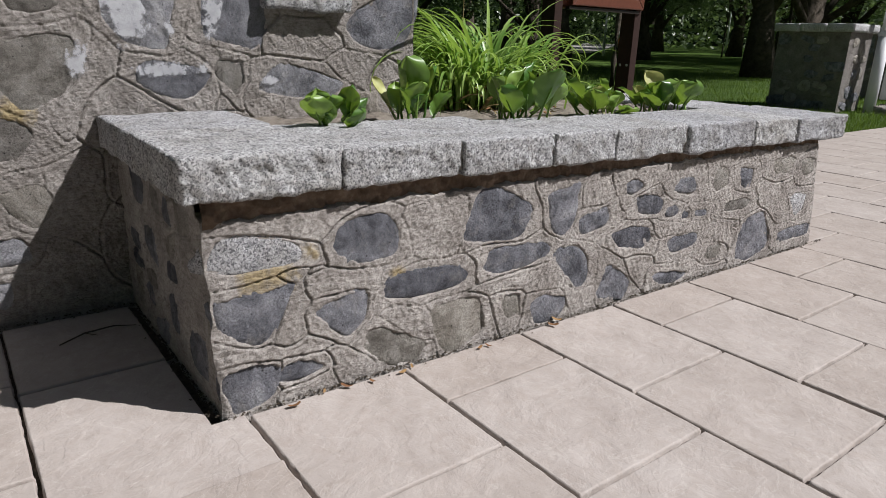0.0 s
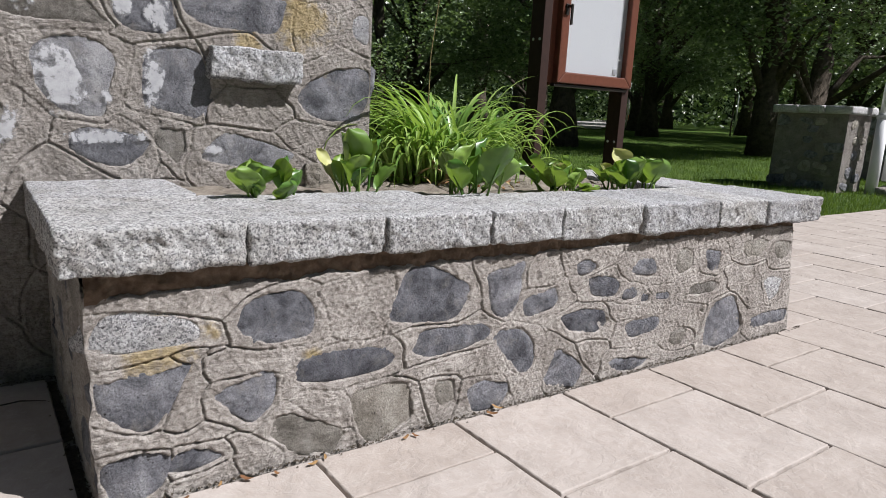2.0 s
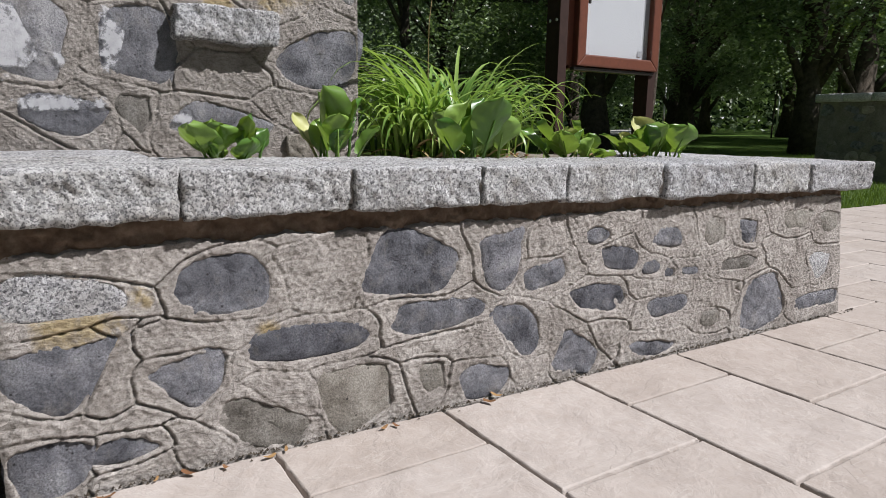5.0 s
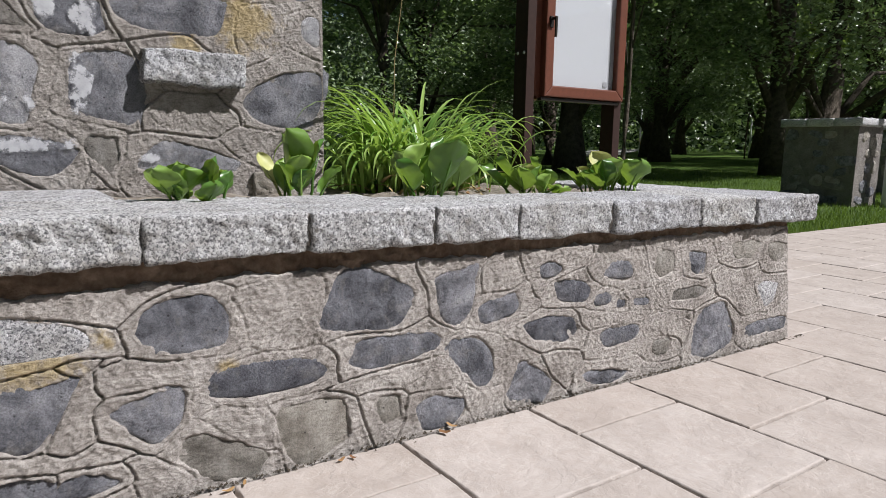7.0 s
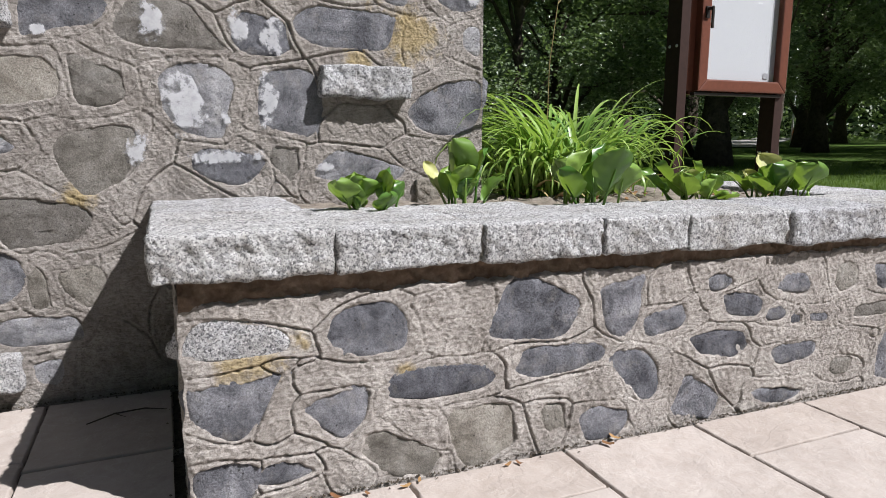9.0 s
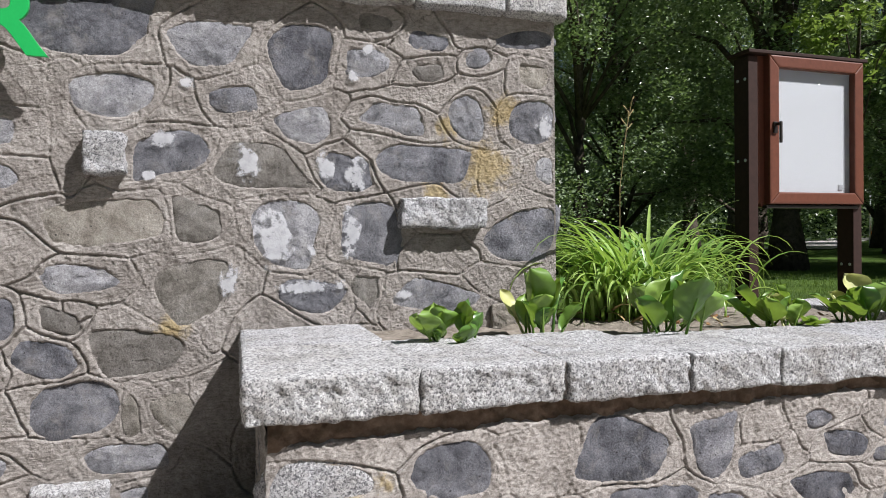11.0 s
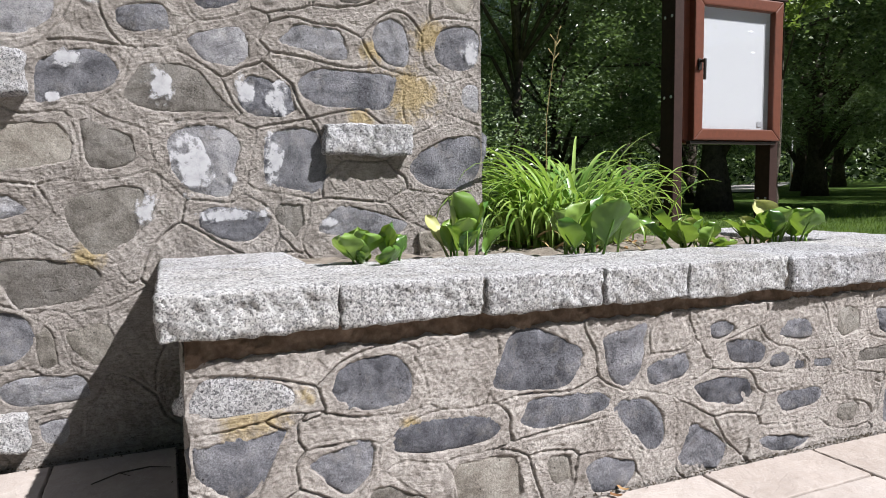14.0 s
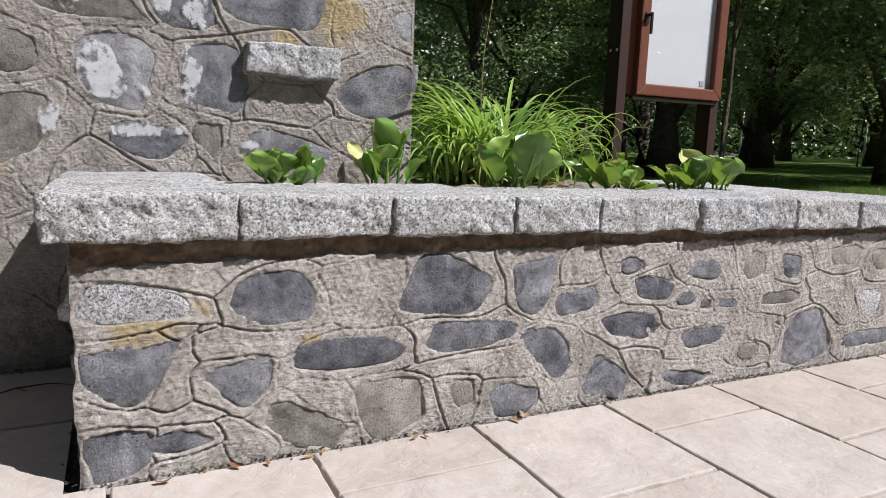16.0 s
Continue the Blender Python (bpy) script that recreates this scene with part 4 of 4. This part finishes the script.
def bergenia(at, spread, height, count, seed, pale=0, lifts=(28, 42, 58, 70, 82), narrow=1.0):
    r = random.Random(seed)
    base = empty("bergenia", at)
    tagged(base, "broad-leaved green bergenia clump growing in the planter soil", "plant", group="bergenia clumps")
    for i in range(count):
        az = 360 * i / count + r.uniform(-25, 25)
        ring = i % 3
        lift = r.choice(lifts) + r.uniform(-8, 8)
        size = height * r.uniform(0.46, 0.66) * (1.0, 1.0, 0.8)[ring]
        m = pose(r.uniform(-0.28, 0.28) * spread, r.uniform(-0.28, 0.28) * spread, 0.0) @ pose(0, 0, 0, 0, 0, az) @ pose(0, 0.01, 0, lift, 0, 0) @ pose(0, 0, 0, 0, r.uniform(-14, 14), 0)
        mat = PALE_LEAF if i < pale else BERGENIA
        leaf_mesh("leaf", r, size, size * narrow * r.uniform(0.8, 1.08), mat, base, m, r.uniform(0.15, 0.6), r.uniform(-0.15, 0.55))


bergenia((0.600, 0.43, 0.580), 0.20, 0.165, 12, 11, 0, (50, 60, 70, 82))
bergenia((0.915, 0.47, 0.580), 0.16, 0.245, 9, 2, 1, (55, 68, 80), 0.72)
bergenia((1.325, 0.37, 0.575), 0.34, 0.250, 16, 3, 0, (36, 52, 64, 76, 84), 1.05)
bergenia((1.83, 0.42, 0.570), 0.26, 0.195, 18, 4, 1, (44, 56, 68, 80))
bergenia((2.25, 0.43, 0.565), 0.30, 0.205, 20, 5, 2, (44, 56, 68, 80))


def blade_strip(verts, faces, foot, az, tilt, length, width, droop, r):
    """One arching strap leaf, folded along its middle."""
    n = 11
    p = Vector(foot)
    out = Vector((math.cos(az), math.sin(az), 0))
    side = Vector((-math.sin(az), math.cos(az), 0))
    a = tilt
    k = len(verts)
    for i in range(n + 1):
        t = i / n
        w = width * (0.75 + 0.5 * t if t < 0.4 else 0.95 * (1 - ((t - 0.4) / 0.6) ** 2.2) + 0.02)
        verts += [p - side * w, p - Vector((0, 0, 1)) * w * 0.35, p + side * w]
        p = p + (out * math.sin(a) + Vector((0, 0, math.cos(a)))) * (length / n)
        a += droop / n * (0.4 + 1.6 * t) + r.uniform(-0.03, 0.03)
    for i in range(n):
        o = k + i * 3
        faces += [(o, o + 1, o + 4, o + 3), (o + 1, o + 2, o + 5, o + 4)]


def daylily():
    r = random.Random(8)
    base = empty("daylily", (1.60, 0.93, 0.565))
    tagged(base, "arching bright green daylily clump beside the tall wall", "plant")
    for name, mat, count, lab in (("foliage", LILY, 430, "long arching strap leaves"), ("dry_foliage", STRAW, 60, "withered straw-coloured leaves at the foot")):
        verts, faces = [], []
        for _ in range(count):
            x, y = r.gauss(-0.02, 0.13), r.gauss(0, 0.055)
            az = math.atan2(y * 2.2, x) + r.gauss(0, 0.9)
            if x + 1.6 < 1.30:
                x = r.uniform(-0.28, 0.1)
            dry = name != "foliage"
            length = r.uniform(0.16, 0.30) if dry else r.uniform(0.38, 0.68) * (0.72 if math.sin(az) < -0.35 else 1.0)
            blade_strip(verts, faces, (x, y, -0.01), az, r.uniform(0.5, 1.1) if dry else abs(r.gauss(0.08, 0.18)), length, r.uniform(0.0055, 0.0120), r.uniform(0.9, 1.6) if dry else r.uniform(1.5, 3.3), r)
        ob = link_mesh(name, verts, faces, mat, base, lab, smooth=True)
        ob["kind"] = "stuff"
    bm = bmesh.new()
    pts = [(0.0, 0.12, 0.0), (-0.02, 0.14, 0.25), (-0.01, 0.15, 0.55), (0.03, 0.16, 0.80), (0.06, 0.16, 0.93)]
    add_tube(bm, pts, [0.0028, 0.0025, 0.002, 0.0016, 0.0008], 6)
    for k in range(7):
        z = 0.80 + 0.02 * k
        a = k * 2.2
        add_tube(bm, [(0.03 + 0.004 * k, 0.16, z), (0.03 + 0.004 * k + 0.03 * math.cos(a), 0.16 + 0.02 * math.sin(a), z + 0.035)], [0.0012, 0.0028], 5)
    part("flower_stalk", bm, STRAW, base, "tall dry seed stalk")


daylily()


# ---- trees ----
def tree_model(name, seed, height, trunk_r, crown_lo, crown_r, clumps, per_clump, leaf, material, label):
    """A tapered trunk with limbs, and a crown of many small leaves gathered in uneven clumps."""
    r = random.Random(seed)
    base = empty(name)
    tagged(base, label, "tree")
    bm = bmesh.new()
    pts, rad = [], []
    bend = (r.uniform(-0.3, 0.3), r.uniform(-0.3, 0.3))
    for i in range(9):
        t = i / 8
        pts.append((bend[0] * t * t + r.uniform(-0.03, 0.03) * height * 0.1, bend[1] * t * t + r.uniform(-0.03, 0.03) * height * 0.1, -0.15 + t * height * 0.9))
        rad.append(trunk_r * (1.45 if i == 0 else 1.0) * (1 - 0.8 * t) + 0.01)
    add_tube(bm, pts, rad, 12)
    centres = []
    for i in range(clumps):
        z = crown_lo + (height - crown_lo) * r.random() ** 0.85
        f = (z - crown_lo) / (height - crown_lo)
        reach = crown_r * (0.55 + 0.6 * math.sin(math.pi * min(1, f * 0.85 + 0.12))) * r.uniform(0.35, 1.0)
        a = r.uniform(0, 6.283)
        c = Vector((math.cos(a) * reach, math.sin(a) * reach, z))
        centres.append(c)
        if i % 3 == 0:
            k = min(7, max(1, int((z * 0.7) / (height * 0.9) * 8)))
            s = Vector(pts[k])
            mid = s.lerp(c, 0.5) + Vector((0, 0, 0.06 * height))
            add_tube(bm, [s, mid, c], [rad[k] * 0.45, rad[k] * 0.25, 0.012], 6)
    part("trunk", bm, BARK, base, smooth=True)
    verts, faces = [], []
    for c in centres:
        cr = crown_r * r.uniform(0.20, 0.36)
        for _ in range(per_clump):
            d = Vector((r.gauss(0, 1), r.gauss(0, 1), r.gauss(0, 0.75)))
            d = d.normalized() * cr * r.random() ** 0.45
            p = c + d
            q = Euler((r.uniform(-0.9, 0.9), r.uniform(-0.9, 0.9), r.uniform(0, 6.28)))
            s = leaf * r.uniform(0.6, 1.3)
            k = len(verts)
            for x, y, z in ((0, -s, 0), (s * 0.55, -0.1 * s, 0.12 * s), (0, s, -0.15 * s), (-s * 0.55, -0.1 * s, 0.12 * s)):
                v = Vector((x, y, z))
                v.rotate(q)
                verts.append(p + v)
            faces += [(k, k + 1, k + 2), (k, k + 2, k + 3)]
    crown = link_mesh("crown", verts, faces, material, base)
    return base


def put(ob, x, y, turn=0.0, scale=1.0):
    m = pose(x, y, ground_height(x, y), 0, 0, turn)
    ob.matrix_basis = m @ Matrix.Diagonal((scale, scale, scale, 1))
    return ob


def again(ob, x, y, turn, scale):
    c = copy_thing(ob, Matrix())
    return put(c, x, y, turn, scale)


OAK = tree_model("tree", 1, 11, 0.34, 2.3, 3.6, 66, 520, 0.062, TREE_LEAF, "large dark-leaved park tree with a dense crown")
LIME = tree_model("tree", 2, 13, 0.30, 2.9, 3.8, 66, 520, 0.066, TREE_LEAF, "large dark-leaved park tree with a dense crown")
LOW = tree_model("tree", 3, 8, 0.20, 1.3, 3.0, 56, 700, 0.046, TREE_LEAF, "dense dark-green tree with low hanging branches")
SAPLING = tree_model("tree", 4, 5.6, 0.05, 3.2, 0.95, 18, 150, 0.06, YOUNG_LEAF, "slender young tree with light-green leaves")
put(OAK, 12.4, 10.9, 20)
put(LIME, 16.4, 7.7, 100)
put(LOW, 7.6, 12.0, 10)
put(SAPLING, 9.7, 6.8, 0)
r = random.Random(77)
for x, y in ((10.6, 15.2), (5.4, 15.0), (15.5, 15.0), (3.0, 13.5), (13.2, 19.5), (18.6, 7.6)):
    again(LOW, x, y, r.uniform(0, 360), r.uniform(1.0, 1.35) if x < 17 else 1.5)
for x, y in ((26, 9.8), (22.5, 16), (30, 14), (36, 25), (28, 21), (20, 24), (41, 12)):
    again(OAK, x, y, r.uniform(0, 360), r.uniform(0.95, 1.3))
for x, y in ((28.5, 1.5), (34, 8), (33, 18), (44, 20), (26, 28), (46, 33), (52, 16)):
    again(LIME, x, y, r.uniform(0, 360), r.uniform(0.95, 1.3))
for x, y in ((26, 12.0), (31, 17.5), (19.5, 8.6), (38, 21)):
    again(SAPLING, x, y, r.uniform(0, 360), r.uniform(0.8, 1.1))


# Unseen trees behind and left of the camera, added to hold back skylight
for x, y in ((-9, -13), (-14, -4), (-3, -19), (-12, 9), (-6, 16), (-19, -12), (-20, 6)):
    again(LIME, x, y, r.uniform(0, 360), r.uniform(0.9, 1.2))


def far_woods():
    """The closed edge of the park's woods."""
    q = random.Random(9)
    verts, faces = [], []
    for _ in range(120000):
        # Leaves past 112 degrees are out of view, added to hold back skylight
        a = radians(q.uniform(-12, 112) if q.random() < 0.7 else q.uniform(112, 348))
        d = q.uniform(52, 74)
        z = 0.3 + 19 * q.random() ** 1.15
        if z < 3.0 and q.random() < 0.15:
            continue
        p = Vector((d * math.cos(a), d * math.sin(a), z))
        s = q.uniform(0.14, 0.34)
        e = Euler((q.uniform(-1.2, 1.2), q.uniform(-1.2, 1.2), q.uniform(0, 6.28)))
        k = len(verts)
        for x, y in ((0, -s), (s * 0.6, 0), (0, s), (-s * 0.6, 0)):
            v = Vector((x, y, 0))
            v.rotate(e)
            verts.append(p + v)
        faces.append((k, k + 1, k + 2, k + 3))
    ob = link_mesh("far_woods", verts, faces, TREE_LEAF)
    tagged(ob, "dark closed edge of distant park woods", "woods", kind="stuff")


far_woods()


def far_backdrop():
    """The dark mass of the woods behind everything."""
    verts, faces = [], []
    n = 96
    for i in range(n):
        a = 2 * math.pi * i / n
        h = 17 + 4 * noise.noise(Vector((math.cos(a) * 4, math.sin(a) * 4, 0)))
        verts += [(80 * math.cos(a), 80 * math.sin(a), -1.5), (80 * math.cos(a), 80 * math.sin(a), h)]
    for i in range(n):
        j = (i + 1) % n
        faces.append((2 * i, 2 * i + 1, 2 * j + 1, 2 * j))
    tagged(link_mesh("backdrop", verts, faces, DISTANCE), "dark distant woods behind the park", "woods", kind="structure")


far_backdrop()


def lawn_blades():
    q = random.Random(12)
    verts, faces = [], []
    for _ in range(60000):
        x = 3.1 + 15 * q.random() ** 1.6
        y = 1.80 + 9 * q.random() ** 1.8
        z = ground_height(x, y) - 0.005
        h, w, a = q.uniform(0.03, 0.085), q.uniform(0.003, 0.007), q.uniform(0, 6.28)
        k = len(verts)
        dx, dy = math.cos(a) * w, math.sin(a) * w
        verts += [(x - dx, y - dy, z), (x + dx, y + dy, z), (x + q.gauss(0, 0.02), y + q.gauss(0, 0.02), z + h)]
        faces.append((k, k + 1, k + 2))
    ob = link_mesh("grass", verts, faces, BLADE)
    tagged(ob, "short green lawn grass along the paving edge", "grass", kind="stuff")


lawn_blades()


# ---- gate piers, pole and box ----
def pier(x0, y0, x1, y1, h, seed, label):
    r = random.Random(seed)
    lift = ground_height(x0, y0) - 0.02

    def west(u, v, d):
        return (x0 - d, y1 - u, v + lift)

    def south(u, v, d):
        return (x0 + u, y0 - d, v + lift)

    wc = random_cells(r, 0.1, y1 - y0 - 0.1, 0.08, h - 0.2, [], (0.13, 0.26), 500)
    sc = random_cells(r, 0.1, x1 - x0 - 0.1, 0.08, h - 0.2, [], (0.13, 0.26), 400)
    v, f = join_faces(rubble_face(0, y1 - y0, 0, h - 0.1, 0.025, wc, west, seed), rubble_face(0, x1 - x0, 0, h - 0.1, 0.025, sc, south, seed + 9),
                      box_faces((x0 + 0.02, y0 + 0.02, lift), (x1, y1, lift + h - 0.1)))
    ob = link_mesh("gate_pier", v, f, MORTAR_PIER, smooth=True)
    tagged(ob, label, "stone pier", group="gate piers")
    for cells, place in ((wc, west), (sc, south)):
        for cell in cells:
            if cell[5] != "smear":
                stone_piece("stone", cell, place, STONE_MATERIAL[cell[5]], ob, r, lift=0.013)
    n = 3
    for i in range(n):
        a, b = y0 - 0.06 + (y1 - y0 + 0.12) * i / n, y0 - 0.06 + (y1 - y0 + 0.12) * (i + 1) / n
        rough_block("cap_stone", (x0 - 0.06, a + 0.004, lift + h - 0.11), (x1 + 0.06, b - 0.004, lift + h), GRANITE, ob, seed=seed + i * 2.0, step=0.05, face=0.012)


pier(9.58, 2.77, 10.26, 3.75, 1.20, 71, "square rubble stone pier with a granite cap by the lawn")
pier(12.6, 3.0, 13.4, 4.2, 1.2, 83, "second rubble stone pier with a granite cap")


def build_pole():
    bm = bmesh.new()
    z = ground_height(10.2, 2.550)
    add_tube(bm, [(10.13, 2.560, z - 0.1), (10.17, 2.580, z + 1.05)], [0.075, 0.075], 16)
    ob = part("lamp_pole", bm, WHITE_METAL, smooth=True)
    tagged(ob, "white painted steel pole leaning beside the stone pier", "pole")
    bm = bmesh.new()
    add_tube(bm, [(10.168, 2.579, z + 1.04), (10.17, 2.580, z + 1.09)], [0.088, 0.082], 16)
    part("collar", bm, WHITE_METAL, ob)
    bm = bmesh.new()
    add_tube(bm, [(10.17, 2.580, z + 1.06), (10.36, 2.680, z + 5.2)], [0.055, 0.045], 16)
    part("shaft", bm, WHITE_METAL, ob, smooth=True)
    bm = bmesh.new()
    add_tube(bm, [(10.75, 2.520, z - 0.05), (10.75, 2.520, z + 0.2)], [0.03, 0.03], 10)
    cab = part("meter_box", bm, STEEL)
    tagged(cab, "small weathered white metal box on a stub post", "box")
    part("housing", box((10.55, 2.440, z + 0.17), (10.95, 2.620, z + 0.75), 0.012), WHITE_METAL, cab)
    part("door", box((10.58, 2.425, z + 0.20), (10.92, 2.440, z + 0.72), 0.006), WHITE_METAL, cab)
    tagged(rough_block("boulder", (10.1, 2.300, z - 0.06), (10.95, 2.560, z + 0.10), BROWN, seed=4.4, step=0.05, face=0.05, top=0.04), "flat grey stone lying at the pole's foot", "stone")


build_pole()


def park_lamp(x, y, h):
    z = ground_height(x, y)
    bm = bmesh.new()
    add_tube(bm, [(x, y, z - 0.1), (x, y, z + h)], [0.06, 0.04], 10)
    ob = part("park_lamp", bm, WHITE_METAL, smooth=True)
    tagged(ob, "slim white park lamp post on the far lawn", "lamp post", group="park lamps")
    bm = bmesh.new()
    bmesh.ops.create_uvsphere(bm, u_segments=12, v_segments=8, radius=0.2, matrix=Matrix.Translation((x, y, z + h + 0.15)))
    part("globe", bm, WHITE_METAL, ob, smooth=True)


park_lamp(38, 21.5, 3.2)
park_lamp(31, 24, 3.2)
park_lamp(24.5, 19.5, 3.0)

# a waste bin on the far lawn
bz = ground_height(31, 23.6)
bm = box((30.8, 23.4, bz), (31.2, 23.8, bz + 0.75), 0.03)
tagged(part("litter_bin", bm, ORANGE), "small orange litter bin on the far lawn", "bin")


# ---- litter along the planter's foot ----
def dead_leaf(x, y, z, size, turn, seed):
    r = random.Random(seed)
    bm = bmesh.new()
    pts = []
    for i in range(9):
        t = 2 * math.pi * i / 9
        rad = size * (0.55 + 0.45 * abs(math.cos(t))) * r.uniform(0.8, 1.1)
        pts.append(bm.verts.new((math.cos(t) * rad, math.sin(t) * rad * 0.55, 0.35 * size * math.cos(t) ** 2 + r.uniform(0, 0.15) * size)))
    c = bm.verts.new((0, 0, 0.02 * size))
    for i in range(9):
        bm.faces.new((c, pts[i], pts[(i + 1) % 9]))
    ob = part("fallen_leaf", bm, DEAD, smooth=True)
    ob.matrix_world = pose(x, y, z, r.uniform(-8, 8), r.uniform(-8, 8), turn)
    tagged(ob, "dry curled brown leaf lying on the paving", "leaf", group="fallen leaves")


r = random.Random(6)
for x in (0.21, 0.30, 0.36, 0.43, 0.52, 0.79, 0.82, 1.09, 1.13, 0.56):
    dead_leaf(x, front_y(x, 0) - r.uniform(0.012, 0.05), 0.004, r.uniform(0.010, 0.022), r.uniform(0, 360), int(x * 100))
for k in range(24):
    x, y = r.uniform(1.15, 2.5), r.uniform(0.45, 0.75)
    dead_leaf(x, y, 0.588, r.uniform(0.012, 0.03), r.uniform(0, 360), 300 + k)


def twig():
    bm = bmesh.new()
    add_tube(bm, [(-0.20, 0.60, 0.006), (-0.13, 0.635, 0.012), (-0.05, 0.65, 0.010), (0.01, 0.63, 0.006)], [0.0018, 0.0024, 0.002, 0.001], 6)
    add_tube(bm, [(-0.13, 0.635, 0.012), (-0.10, 0.605, 0.010)], [0.0016, 0.0008], 5)
    tagged(part("twig", bm, BARK), "thin dry dark twig lying on the paving", "twig")


twig()


def foot_dirt():
    """Crumbs of soil and grit gathered along the planter's and the wall's foot."""
    q = random.Random(15)
    verts, faces = [], []
    for _ in range(1500):
        if q.random() < 0.5:
            x = q.uniform(0.06, 2.9)
            y = front_y(x, 0) - abs(q.gauss(0, 0.010))
        elif q.random() < 0.7:
            x, y = LEFT_X - abs(q.gauss(0, 0.011)), q.uniform(0.0, 0.83)
        else:
            x, y = q.uniform(-0.9, 0.05), 0.835 - abs(q.gauss(0, 0.015))
        s = q.uniform(0.001, 0.0042)
        k = len(verts)
        z = 0.001
        verts += [(x - s, y - s * 0.6, z), (x + s, y - s * q.uniform(0.5, 1), z), (x + s * 0.2, y + s, z), (x + q.uniform(-s, s) * 0.4, y, z + s * q.uniform(0.8, 1.6))]
        faces += [(k, k + 1, k + 3), (k + 1, k + 2, k + 3), (k + 2, k, k + 3)]
    ob = link_mesh("grit", verts, faces, JOINT)
    tagged(ob, "dark soil crumbs and grit along the wall's foot", "grit", kind="stuff")


foot_dirt()


# ---- paving ----
PITCH, ROW, X0 = 0.4305, 0.443, -0.325


def slab_mesh(w, l, seed, cut=0.0, notch=None):
    """A stamped slab with softly worn edges and a slightly riven top; cut slants its far edge, notch cuts out a corner."""
    r = random.Random(seed)
    grid = [0, 0.008, 0.013] + [i / 16 for i in range(1, 16)] + [0.987, 0.992, 1]
    nx = ny = len(grid) - 1
    verts, faces = [], []
    for j in range(ny + 1):
        for i in range(nx + 1):
            u, v = grid[i], grid[j]
            x, y = u * w, v * (l + cut * u)
            edge = min(u, 1 - u) * w < 0.001 or min(v, 1 - v) * l < 0.001
            q = Vector((x * 9 + seed, y * 9, 0))
            z = 0.0015 * noise.noise(q) + 0.001 * noise.noise(q * 3)
            if edge:
                z -= 0.005
                x += 0.006 * noise.noise(q * 4)
                y += 0.006 * noise.noise(q * 5 + Vector((7, 3, 1)))
            verts.append((x, y, z))
    for j in range(ny):
        for i in range(nx):
            if notch and grid[i + 1] * w > notch[0] and grid[j + 1] * l > notch[1]:
                continue
            k = j * (nx + 1) + i
            faces.append((k, k + 1, k + nx + 2, k + nx + 1))
    rim = [i for i in range(nx)] + [(nx + 1) * j + nx for j in range(ny)] + [(nx + 1) * ny + i for i in range(nx, 0, -1)] + [(nx + 1) * j for j in range(ny, 0, -1)]
    o = len(verts)
    verts += [(verts[k][0], verts[k][1], -0.05) for k in rim]
    n = len(rim)
    faces += [(rim[(i + 1) % n], rim[i], o + i, o + (i + 1) % n) for i in range(n)]
    me = bpy.data.meshes.new("paver")
    me.from_pydata(verts, [], faces)
    me.materials.append(PAVING)
    me.shade_smooth()
    return me


pavement = empty("pavement")
tagged(pavement, "beige-pink square stone slabs laid in staggered rows", "paving", kind="structure")
GAP = 0.0080
FULL = [slab_mesh(PITCH - GAP, ROW - GAP, s) for s in range(6)]
r = random.Random(41)
far_v, far_f = [], []


def lay(k, y0, y1, x0=None, x1=None, cut=0.0, notch=None):
    x0 = X0 + k * PITCH if x0 is None else x0
    x1 = X0 + (k + 1) * PITCH if x1 is None else x1
    full = abs(y1 - y0 - ROW) < 1e-6 and abs(x1 - x0 - PITCH) < 1e-6 and not cut and not notch
    me = FULL[r.randrange(6)] if full else slab_mesh(x1 - x0 - GAP, y1 - y0 - GAP, r.randrange(1000), cut, notch)
    if -2.2 < x0 < 5.2 and y0 > -2.3:
        ob = new("paver", me)
        ob.parent = pavement
        ob.matrix_basis = pose(x0 + GAP / 2, y0 + GAP / 2, r.uniform(-0.0015, 0.0015), r.uniform(-0.2, 0.2), r.uniform(-0.2, 0.2))
    else:
        o = len(far_v)
        far_v.extend((v.co.x + x0 + GAP / 2, v.co.y + y0 + GAP / 2, v.co.z) for v in me.vertices)
        far_f.extend(tuple(i + o for i in p.vertices) for p in me.polygons)


for k in range(-10, 36):
    x0, x1 = X0 + k * PITCH, X0 + (k + 1) * PITCH
    first = (-0.230 if k % 2 == 0 else -0.458) - 0.018 * max(0.0, x0)
    for n in range(-13, 6):
        y0 = first + n * ROW
        y1 = y0 + ROW
        if y0 > 1.7:
            continue
        if y1 > 1.80:
            if x0 > 2.6:
                lay(k, y0, 1.80)
            continue
        wall_line = front_y((x0 + x1) / 2, 0) - 0.012
        if k == 0 and y1 > -0.2:
            continue
        if x0 > 0.05 and x1 < 2.85 and y1 > wall_line:
            if y0 < wall_line - 0.05:
                lay(k, y0, wall_line + 0.004, cut=-0.018 * PITCH)
            continue
        if k < 0 and y1 > 0.80:
            if y0 < 0.75:
                lay(k, y0, 0.815)
            continue
        lay(k, y0, y1)
# the slabs beside the planter's end
lay(0, -0.255, 0.370, notch=(0.354, 0.235))
lay(0, 0.370, 0.815, x1=0.030)
rest = link_mesh("paver", far_v, far_f, PAVING, pavement, "farther slabs of the same paving", smooth=True)
rest["kind"] = "stuff"
